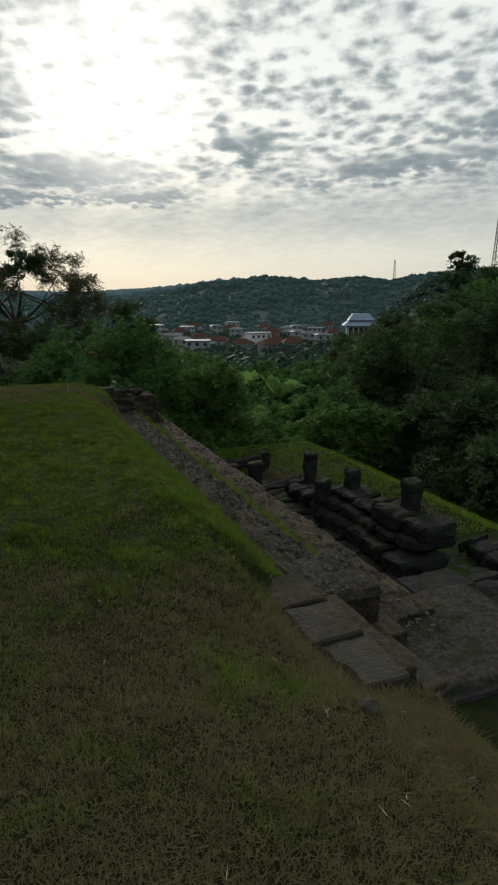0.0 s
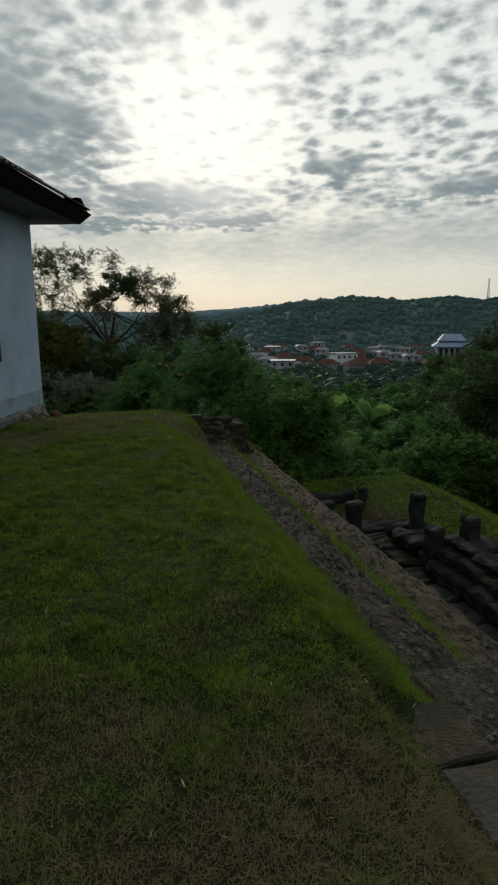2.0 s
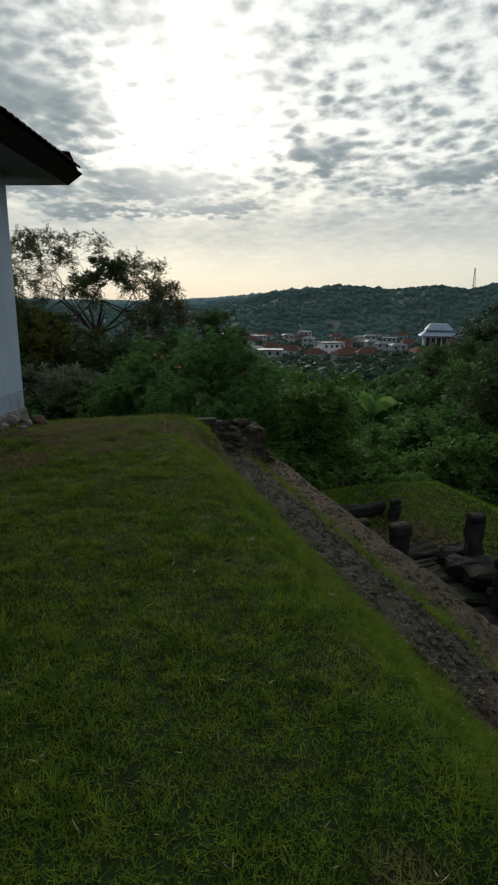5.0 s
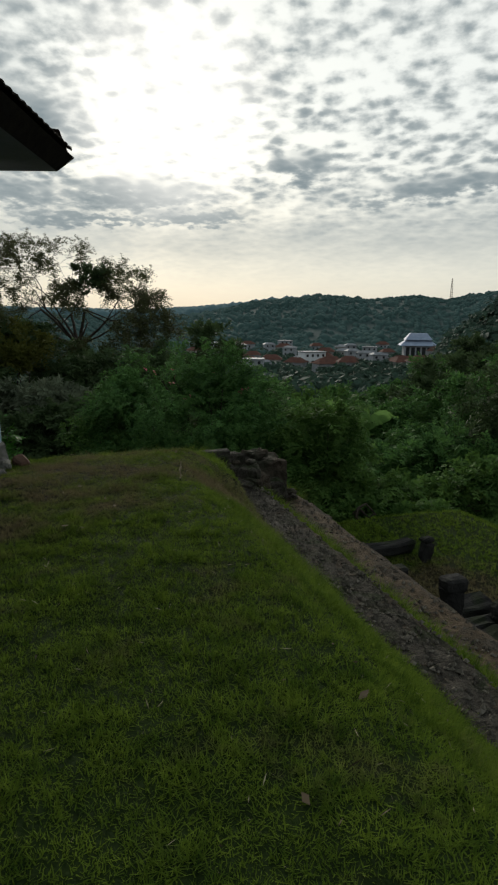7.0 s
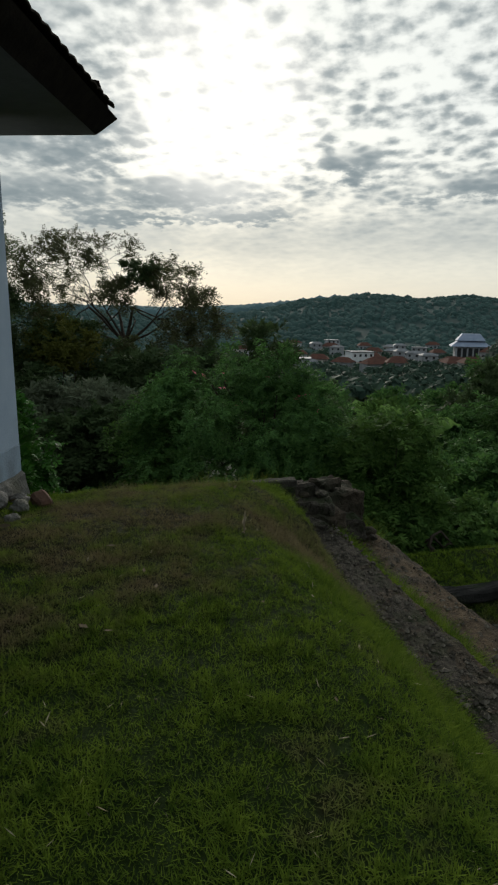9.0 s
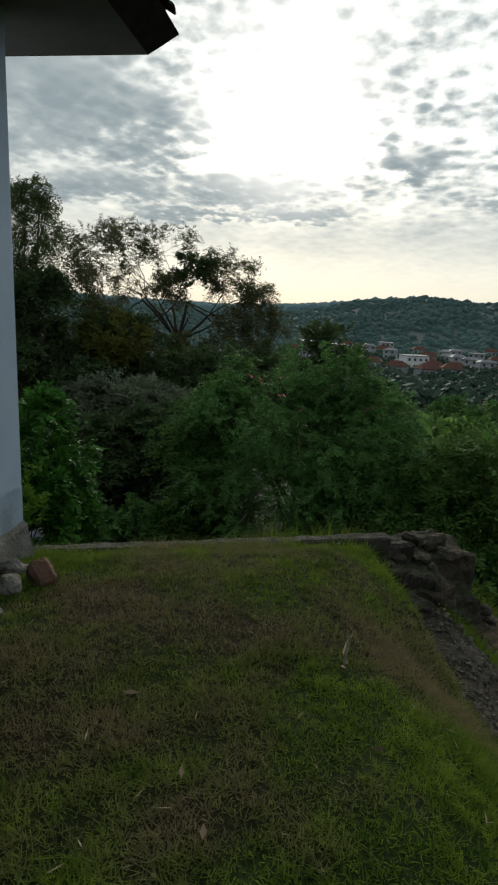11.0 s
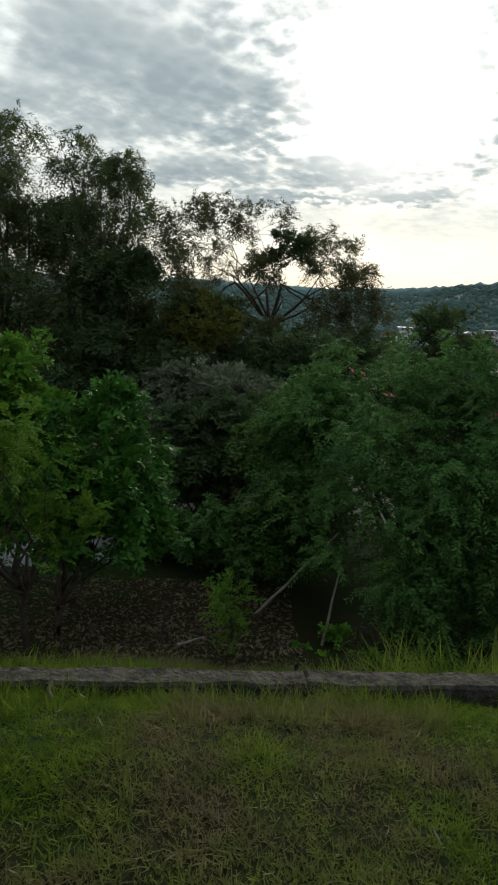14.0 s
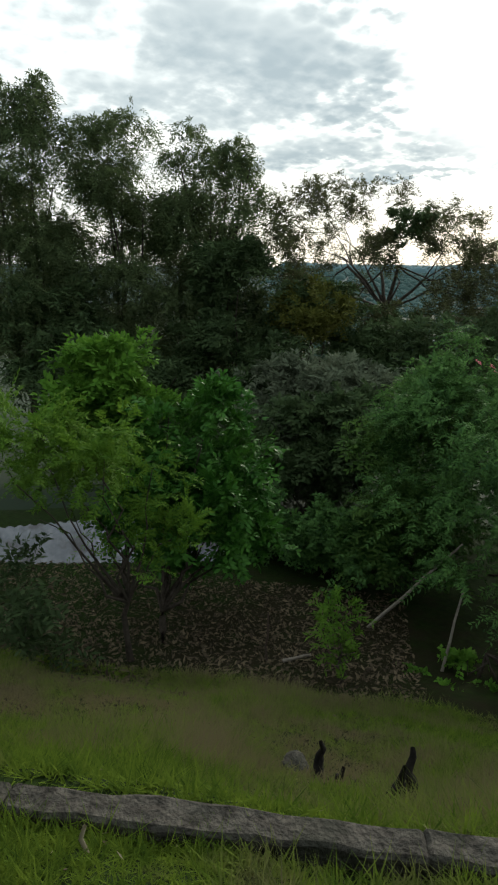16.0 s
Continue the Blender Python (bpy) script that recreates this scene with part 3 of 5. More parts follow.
def paving():
    rnd = random.Random(9)
    top = empty("stone_landing", *W(-0.8, 0.5)[:2], 0, "worn stone landing with a stepped notch at the head of the wall", "landing", kind="structure")
    inv = Matrix.Translation((-top.location.x, -top.location.y, 0))
    for u, v, su, sv, z, mat in (
        (-0.30, 0.17, 0.66, 0.56, -0.56, M_STONE), (-0.98, -0.25, 0.42, 0.36, -0.485, M_SLAB), (-1.41, -0.24, 0.43, 0.36, -0.505, M_SLAB), (-0.55, -0.27, 0.42, 0.36, -0.48, M_STONE),
        (-1.10, -0.005, 0.92, 0.13, -0.53, M_STONE), (-1.02, 0.24, 0.78, 0.36, -0.84, M_SLAB), (-0.32, 0.58, 0.62, 0.28, -1.0, M_STONE),
    ):
        stone("slab", u * 7 + v, (sv - 0.01, su - 0.01, 0.34), inv @ at_wall(u, v, z - 0.34 + 0.005, rnd.uniform(-0.6, 0.6)), mat, top, 0.010, 5, 0.012)
    for u, v in ((-0.95, 0.74), (-0.95, 1.38), (-0.30, 1.36), (-0.30, 0.96), (-0.95, 1.80), (-0.30, 1.78), (0.20, 1.52), (0.22, 1.84)):      # the lower platform
        stone("platform_stone", u * 5 + v * 3 + 70, (0.63 if v < 1.5 else 0.36, 0.64 if u < 0 else 0.4, 0.4), inv @ at_wall(u, v, (-1.53 if v != 0.96 else -1.545) - 0.02 * v, rnd.uniform(-0.6, 0.6)), M_STONE_DARK, top, 0.014, 4)
    for i in range(3):                   # its edge towards the drop
        stone("edge_stone", i + 90, (0.5, 0.4, 1.1), inv @ at_wall(-1.06, 0.75 + i * 0.52, -2.66), M_STONE_DARK, top, 0.03, 1)
        stone("edge_stone", i + 95, (0.3, 0.6, 1.4), inv @ at_wall(-0.95 + i * 0.62, 1.80, -2.97), M_STONE_DARK, top, 0.03, 1)
    crust("rubble_crust", 0.0, 8.0, -0.03, 0.47, lambda u, v: -0.738, 0.020, M_RUBBLE, "dark rubble and soil worn over the upper ledge of the wall", "rubble", 1.0)
    crust("rubble_crust", 0.0, 8.9, 0.70, 1.27, lambda u, v: -1.085, 0.018, M_EARTH, "brown earth and worn stone along the outer ledge of the wall", "rubble", 5.0)
    crust("rubble_crust", -1.22, 0.1, 0.46, 1.97, lambda u, v: -1.105 - 0.02 * v, 0.014, M_RUBBLE, "dark worn surface of the stone landing", "rubble", 9.0)
    crust("rubble_crust", -0.66, 0.06, -0.14, 0.47, lambda u, v: -0.552, 0.016, M_RUBBLE, "dark crumbled surface at the head of the wall", "rubble", 13.0)
    rng = np.random.default_rng(17)      # crumbled stone and grit lying on the ledges
    n = 11000
    u, k = rng.uniform(-0.6, 8.3, n), rng.random(n)
    v = np.where(k < 0.62, rng.uniform(-0.02, 0.44, n), rng.uniform(0.74, 1.2, n))
    z = np.where(k < 0.62, np.where(u < 0, -0.555, -0.735), -1.085)
    s = 0.003 + 0.024 * rng.random(n) ** 5
    cen = np.stack([OX + u * UX + v * VX, OY + u * UY + v * VY, z + s * 0.3], -1)
    octa = np.array([(1, 0, 0), (-1, 0, 0), (0, 1, 0), (0, -1, 0), (0, 0, 0.8), (0, 0, -0.8)], float)
    vv = cen[:, None] + octa[None] * s[:, None, None] * rng.uniform(0.5, 1.4, (n, 6, 1))
    tri = np.array([(0, 2, 4), (2, 1, 4), (1, 3, 4), (3, 0, 4), (2, 0, 5), (1, 2, 5), (3, 1, 5), (0, 3, 5)])
    obj("wall_grit", mesh_np("wall_grit", vv.reshape(-1, 3), (tri[None] + 6 * np.arange(n)[:, None, None]).reshape(-1, 3)), M_GRIT, None, "grey grit and crumbled stone on the wall ledges", "grit", kind="stuff")


def crust(name, u0, u1, v0, v1, height, rough, mat, label, category, seed):
    """A lumpy skin of rubble and soil over a ledge: height gives its level at (u, v)."""
    nu, nv = max(6, int((u1 - u0) / 0.035)), max(6, int((v1 - v0) / 0.035))
    bm = bmesh.new()
    rows = []
    for i in range(nu + 1):
        u, row = u0 + (u1 - u0) * i / nu, []
        for j in range(nv + 1):
            k = j / nv
            ragged = noise.noise(Vector((u * 2.3, seed, 0))) * 0.05 + noise.noise(Vector((u * 9, seed, 3))) * 0.02
            v = v0 + (v1 - v0) * k + ragged * (k > 0.5) * (k - 0.5) * 2
            edge = min(1.0, 5 * min(k, 1 - k), 8 * min(i, nu - i) / nu * (u1 - u0) / 0.6)
            p = Vector((u, v, seed))
            z = height(u, v) + rough * (noise.noise(p * 4) + 0.7 * noise.noise(p * 11) + 0.5 * noise.noise(p * 26)) - 0.05 * (1 - edge) ** 2
            row.append(bm.verts.new(W(u, v, z)))
        rows.append(row)
    for i in range(nu):
        for j in range(nv):
            f = bm.faces.new((rows[i][j], rows[i][j + 1], rows[i + 1][j + 1], rows[i + 1][j]))
            f.smooth = True
    bmesh.ops.recalc_face_normals(bm, faces=bm.faces[:])
    tagged(part(name, bm, mat), label, category, kind="structure")


def kerb():
    rnd = random.Random(3)
    top = empty("concrete_kerb", -4.1, 12.5, 0, "cracked grey concrete kerb at the brink of the lawn", "kerb", kind="structure")
    x0, y0, x1, y1 = -9.4, 9.93, -2.75, 13.17
    n = 5
    turn = math.degrees(math.atan2(y1 - y0, x1 - x0))
    length = math.hypot(x1 - x0, y1 - y0) / n
    for i in range(n):
        k = (i + 0.5) / n
        ob = stone("kerb_stone", i + 10, (length - 0.003, 0.125, 0.55), Matrix.Translation((x0 + (x1 - x0) * k + 4.1, y0 + (y1 - y0) * k - 12.5 - 0.066, -0.85 + rnd.uniform(-0.004, 0.004))) @ pose(0, 0, 0, 0, 0, turn + rnd.uniform(-0.15, 0.15)), M_CONCRETE, top, 0.016, 15, 0.014)
    top2 = empty("concrete_gutter", -4.1, 12.9, 0, "broken concrete footing below the kerb", "footing", kind="structure")
    for i in range(n):
        k = (i + 0.5) / n
        stone("footing", i + 60, (length - 0.02, 0.22, 0.4), Matrix.Translation((x0 + (x1 - x0) * k + 4.02, y0 + (y1 - y0) * k - 12.9 + 0.14, -1.06 + rnd.uniform(-0.03, 0.03))) @ pose(0, 0, 0, 0, rnd.uniform(-2, 2), turn + rnd.uniform(-2, 2)), M_CONCRETE, top2, 0.02, 3, 0.02)


def ruined_end():
    """The broken end of the wall: tumbled and stacked stones."""
    rnd = random.Random(21)
    spots = [(8.05, 0.22, -0.80, 0.75, 0.62, 0.20, 4), (8.15, 0.18, -0.60, 0.62, 0.7, 0.13, -5), (8.30, 0.02, -0.50, 0.5, 0.42, 0.14, 12), (8.45, 0.60, -0.52, 0.34, 0.3, 0.12, 30),
             (7.72, 0.02, -0.95, 0.4, 0.34, 0.35, 9), (8.05, 0.72, -0.98, 0.36, 0.48, 0.22, -4), (8.30, 0.98, -1.12, 0.34, 0.5, 0.10, 3), (8.75, 0.95, -1.1, 0.4, 0.4, 0.12, 20),
             (8.05, 0.25, -1.15, 0.8, 0.8, 0.36, 0), (8.55, 0.72, -1.1, 0.55, 0.6, 0.58, 7), (8.25, -0.05, -0.62, 0.3, 0.26, 0.2, 40), (8.55, 0.42, -0.80, 0.4, 0.4, 0.3, 15)]
    for i, (u, v, z, sv, su, sz, turn) in enumerate(spots):
        if v < 0.35:
            sv, v, z = sv * 0.78, v + 0.11, z - 0.03
        ob = part("ruin_stone", block(i + 130, sv * 0.95, su * 0.9, sz, 0.055, 8, 0.03), M_RUBBLE if i % 3 else M_STONE)
        ob.matrix_basis = at_wall(u, v, z, turn) @ pose(0, 0, 0, rnd.uniform(-3, 3), rnd.uniform(-3, 3), 0)
        tagged(ob, "rough lichen-stained stone in the tumbled wall end", "stone", "stones of the wall end")


def loose_stones():
    """Small broken stones on and round the tumbled wall end."""
    rnd = random.Random(55)
    for i in range(26):
        u, v = rnd.uniform(7.75, 8.7), rnd.uniform(0.0, 1.0)
        level = -0.50 if v < 0.5 and u > 7.95 else (-0.75 if v < 0.45 else -0.95)
        x, y, _ = W(u, v)
        rock("loose_stone", x, y, rnd.uniform(0.04, 0.10), 60 + i, "small broken stone on the tumbled wall end", M_STONE if i % 2 else M_RUBBLE, "loose stones", z=level + rnd.uniform(-0.03, 0.02), squash=0.55)


def pillar(u, v, top, w, h, seed, tilt=0.0):
    t = empty("stone_pillar", *W(u, v, top - h), "short weathered stone pillar on the ruined terrace", "pillar", "pillars on the terrace")
    t.matrix_basis = at_wall(u, v, top - h, tilt)
    stone("shaft", seed + 1, (w, w * 0.95, h * 0.82), Matrix.Identity(4), M_STONE_DARK, t, 0.040, 3)
    stone("cap", seed + 2, (w * 1.12, w * 1.05, h * 0.22), Matrix.Translation((0.01, 0, h * 0.79)), M_STONE_DARK, t, 0.03, 2, 0.03)


def terrace_ruins():
    rnd = random.Random(33)

    def course(u0, u1, v, z, depth, h, seed, owner):
        u = u0
        while u < u1 - 0.05:
            l = min(rnd.uniform(0.35, 0.65), u1 - u)
            stone("stone_block", seed + u, (depth + rnd.uniform(-0.03, 0.03), l - 0.015, h - 0.006), Matrix.Translation((-owner.location.x, -owner.location.y, 0)) @ at_wall(u + l / 2, v + rnd.uniform(-0.06, 0.06), z + rnd.uniform(-0.025, 0.02), rnd.uniform(-5, 5)), M_STONE_DARK, owner, 0.055, 3, 0.04)
            u += l

    def ruin(name, u, v, label):
        return empty(name, *W(u, v)[:2], 0, label, "ruin")

    a = ruin("ruined_terrace_wall", 4, 3, "dark stepped ruin of mossy stone blocks on the lower terrace")
    course(2.25, 3.5, 3.50, -1.87, 0.62, 0.24, 21, a)
    course(3.5, 4.9, 3.52, -1.87, 0.6, 0.10, 22, a)
    course(2.3, 4.9, 3.45, -2.05, 0.75, 0.18, 1, a)
    course(2.2, 4.9, 3.30, -2.30, 0.85, 0.24, 2, a)
    course(2.1, 5.0, 3.10, -2.60, 1.1, 0.3, 3, a)
    course(2.0, 5.0, 3.05, -2.98, 1.15, 0.38, 4, a)
    b = ruin("ruined_steps", 6, 3, "worn stone steps between ruined walls on the terrace")
    course(5.2, 6.3, 3.35, -2.28, 0.7, 0.24, 5, b)
    course(5.1, 6.4, 3.2, -2.55, 0.95, 0.26, 6, b)
    course(5.0, 6.4, 3.1, -2.98, 1.15, 0.42, 7, b)
    course(6.5, 6.9, 2.9, -2.5, 1.0, 0.25, 8, b)
    c = ruin("low_stone_border", 8, 3, "low stone border round a grassy plot on the terrace")
    course(6.9, 8.9, 2.35, -2.55, 0.3, 0.24, 9, c)
    course(8.9, 9.2, 3.0, -2.55, 1.5, 0.22, 10, c)
    d = ruin("ruined_side_wall", 2, 4.8, "tumbled dark stone wall beside the grassy terrace")
    course(0.6, 3.0, 4.9, -2.55, 0.6, 0.22, 11, d)
    course(0.5, 3.0, 4.7, -2.95, 0.9, 0.40, 12, d)
    course(0.9, 2.8, 6.1, -2.75, 0.5, 0.35, 13, d)
    e = ruin("fallen_stone_blocks", 1.5, 3.1, "fallen dark stone blocks at the foot of the ruin")
    course(0.9, 2.0, 3.9, -2.6, 0.8, 0.3, 14, e)
    course(0.6, 2.0, 3.7, -2.98, 1.0, 0.38, 15, e)
    for i, (u, v, top, w, h) in enumerate(((5.95, 3.46, -1.48, 0.24, 0.60), (4.57, 3.55, -1.46, 0.25, 0.50), (3.01, 3.6, -1.20, 0.28, 0.72), (6.25, 2.42, -1.63, 0.28, 0.66), (7.4, 2.40, -1.98, 0.22, 0.5), (4.75, 3.05, -1.62, 0.26, 0.55), (1.9, 5.2, -1.75, 0.26, 0.62), (8.6, 3.7, -2.12, 0.2, 0.4))):
        pillar(u, v, top, w * 0.88, h * 1.15, 200 + i * 4, rnd.uniform(-4, 4))


# ---- house ----


def house():
    th = 5.0
    hx, hy = -5.05, 11.36
    t = empty("house", hx, hy, 0, "pale blue-white single-storey house with a dark tiled hip roof", "house", rz=th)
    wlen, wwid, wh = 8.2, 6.0, 3.0
    wy0, wy1, wz0, wz1 = -2.42, -1.40, 0.90, 2.22      # window in the flank wall
    bm = bmesh.new()
    for lo, hi in (((-0.16, wy1, 0.36), (0, 0, wh)), ((-0.16, -wlen, 0.36), (0, wy0, wh)), ((-0.16, wy0, 0.36), (0, wy1, wz0)), ((-0.16, wy0, wz1), (0, wy1, wh))):
        box(bm, lo, hi)
    part("flank_wall", bm, M_WALL, t)
    bm = bmesh.new()
    box(bm, (-wwid, -0.16, 0.36), (-0.162, 0, wh))
    part("front_wall", bm, M_WALL, t)
    bm = bmesh.new()
    box(bm, (-wwid, -wlen, 0.0), (-wwid + 0.16, -0.162, wh))
    box(bm, (-wwid + 0.162, -wlen, 0.0), (-0.162, -wlen + 0.16, wh))
    part("rear_walls", bm, M_WALL, t)
    bm = bmesh.new()
    box(bm, (-0.18, -wlen, 0.10), (0.004, 0.004, 0.358), 0.006)
    box(bm, (-wwid, -0.18, 0.10), (-0.184, 0.004, 0.358), 0.006)
    part("painted_band", bm, M_BAND, t, "grey-blue painted band at the foot of the wall")
    for i in range(14):
        stone("plinth_stone", 300 + i, (0.30, 0.60, 0.32), Matrix.Translation((-0.10 + 0.02 * (i % 3), -0.28 - i * 0.58, -0.20)), M_PLINTH, t, 0.03, 3, 0.03)
    for i in range(8):
        stone("plinth_stone", 330 + i, (0.66, 0.30, 0.58), Matrix.Translation((-0.4 - i * 0.66, -0.06, -0.46)), M_PLINTH, t, 0.03, 3, 0.03)
    # roof
    e0, ze = 0.60, 3.0
    xl, xr, yb, yf = -wwid - e0, e0 + 0.0, -wlen - e0, e0
    bm = bmesh.new()
    box(bm, (xl, yb, ze), (xr, yf, ze + 0.025))
    part("soffit", bm, M_SOFFIT, t, "pale grey boarded soffit")
    bm = bmesh.new()
    o = 0.15
    ring = [bm.verts.new(p) for p in ((xr, yb, ze - 0.004), (xr, yf, ze - 0.004), (xl, yf, ze - 0.004), (xl - o, yf + o, ze + 0.165), (xr + o, yf + o, ze + 0.165), (xr + o, yb, ze + 0.165))]
    bm.faces.new((ring[0], ring[5], ring[4], ring[1]))
    bm.faces.new((ring[1], ring[4], ring[3], ring[2]))
    bmesh.ops.solidify(bm, geom=bm.faces[:], thickness=0.02)
    part("fascia", bm, M_WOOD_DARK, t, "dark wooden fascia board")
    rise = 0.62
    half = (xr - xl) / 2
    ridge_z = ze + 0.17 + half * rise
    bm = bmesh.new()
    c = [bm.verts.new(p) for p in ((xl - o, yb - o, ze + 0.17), (xr + o, yb - o, ze + 0.17), (xr + o, yf + o, ze + 0.17), (xl - o, yf + o, ze + 0.17),
                                   ((xl + xr) / 2, yb + half, ridge_z), ((xl + xr) / 2, yf - half, ridge_z))]
    for f in ((1, 2, 5, 4), (2, 3, 5), (3, 0, 4, 5), (0, 1, 4)):
        bm.faces.new([c[i] for i in f])
    bmesh.ops.solidify(bm, geom=bm.faces[:], thickness=0.05)
    roof = part("roof", bm, M_TILE, t, "dark weathered clay tile roof")
    # tile courses along the flank slope and the hip end: each tile a curved plate
    bm = bmesh.new()
    vs = []
    for i in range(5):
        k = i / 4
        vs.append((k * 0.155 - 0.0775, 0.016 * math.sin(k * math.pi)))
    top = [[bm.verts.new((a, y, b + z)) for a, b in vs] for y, z in ((0, 0.02), (0.36, 0.0))]
    low = [[bm.verts.new((a, y, b + z - 0.012)) for a, b in vs] for y, z in ((0, 0.02), (0.36, 0.0))]
    for i in range(4):
        bm.faces.new((top[0][i], top[0][i + 1], top[1][i + 1], top[1][i]))
        bm.faces.new((low[0][i + 1], low[0][i], low[1][i], low[1][i + 1]))
        bm.faces.new((low[0][i], low[0][i + 1], top[0][i + 1], top[0][i]))
    me = bpy.data.meshes.new("tile")
    bm.normal_update()
    bm.to_mesh(me)
    bm.free()
    me.materials.append(M_TILE)
    slope = math.degrees(math.atan(rise))
    rt = random.Random(2)
    for row in range(4):
        s = row * 0.30
        for i in range(55):
            y = yf + o - 0.10 - i * 0.152
            if i * 0.152 < s + 0.12 or row > 2:
                continue
            ob = obj("tile", me, None, roof)
            ob.matrix_basis = Matrix.Translation((xr + o + 0.02 - s * math.cos(radians(slope)), y, ze + 0.19 + s * math.sin(radians(slope)))) @ pose(0, 0, 0, 0, 0, 90) @ pose(0, 0, 0, slope + rt.uniform(-1, 1), 0, rt.uniform(-1.5, 1.5))
        for i in range(36):
            x = xr + o - 0.14 - i * 0.152
            if row > 0:
                continue
            ob = obj("tile", me, None, roof)
            ob.matrix_basis = Matrix.Translation((x, yf + o + 0.02 - s * math.cos(radians(slope)), ze + 0.19 + s * math.sin(radians(slope)))) @ pose(0, 0, 0, 0, 0, 180) @ pose(0, 0, 0, slope + rt.uniform(-1, 1), 0, rt.uniform(-1.5, 1.5))
    # shuttered window
    win = empty("window_1", 0, 0, 0)
    win.parent = t
    tagged(win, "dark-framed window with white louvre slats")
    bm = bmesh.new()
    for lo, hi in (((-0.12, wy0, wz0), (0.03, wy0 + 0.07, wz1)), ((-0.12, wy1 - 0.07, wz0), (0.03, wy1, wz1)), ((-0.12, wy0 + 0.072, wz0), (0.03, wy1 - 0.072, wz0 + 0.07)), ((-0.12, wy0 + 0.072, wz1 - 0.07), (0.03, wy1 - 0.072, wz1)), ((-0.11, (wy0 + wy1) / 2 - 0.03, wz0 + 0.072), (0.02, (wy0 + wy1) / 2 + 0.03, wz1 - 0.072))):
        box(bm, lo, hi, 0.005)
    part("window_frame", bm, M_WOOD_DARK, win)
    for s0, s1 in ((wy0 + 0.075, (wy0 + wy1) / 2 - 0.034), ((wy0 + wy1) / 2 + 0.034, wy1 - 0.075)):
        for k in range(13):
            bm = bmesh.new()
            box(bm, (-0.045, s0, -0.006), (0.045, s1, 0.006), 0.002)
            part("slat", bm, M_SLAT, win).matrix_basis = Matrix.Translation((-0.04, 0, wz0 + 0.12 + k * 0.088)) @ pose(0, 0, 0, 0, 38, 0)
    bm = bmesh.new()
    box(bm, (-0.158, wy0 + 0.01, wz0 + 0.01), (-0.13, wy1 - 0.01, wz1 - 0.01))
    part("shutter_back", bm, M_WOOD_DARK, win)


old_wall()
paving()
kerb()
ruined_end()
terrace_ruins()
house()

# ---- trees and shrubs ----


def tree(name, x, y, label, blobs, mat, seed, clumps=200, per=6, length=0.7, n=8, ll=0.2, lw=0.07, droop=0.3, trunk=0.16, lean=(0, 0), inner=0.35, gap=0.2, category="tree", group="trees on the slope"):
    """A tree on the slope: a tapered trunk with limbs to each part of the crown, and the crown's leafy twigs."""
    rng = np.random.default_rng(seed)
    n, ll, lw = max(5, round(n * 0.68)), ll * 1.12, lw * 1.25
    z = ground1(x, y) - 0.15
    t = empty(name, x, y, z, label, category, group)
    bl = [(b[0] - x, b[1] - y, b[2] - z, *b[3:]) for b in blobs]
    fork = np.array([lean[0], lean[1], max(0.6, min(b[2] - b[5] * 0.6 for b in bl) * 0.6)])
    pts = [fork * i / 4 + rng.normal(size=3) * 0.05 * (0 < i < 4) for i in range(5)]
    obj("trunk", mesh_np("trunk", *chain(pts, [trunk * (1.25 - 0.13 * i) for i in range(5)]), True), M_BARK, t)
    for b in bl:
        for _ in range(2):
            goal = np.array(b[:3]) + rng.normal(size=3) * np.array(b[3:]) * 0.35
            pts = [fork + (goal - fork) * i / 5 + rng.normal(size=3) * 0.10 * (i > 0) for i in range(6)]
            obj("limb", mesh_np("limb", *chain(pts, [trunk * 0.6 * 0.74 ** i for i in range(6)], 6), True), M_BARK, t)
    obj("crown", crown_mesh("crown", rng, bl, clumps, per, length, n, ll, lw, droop, inner, gap), mat, t)
    return t


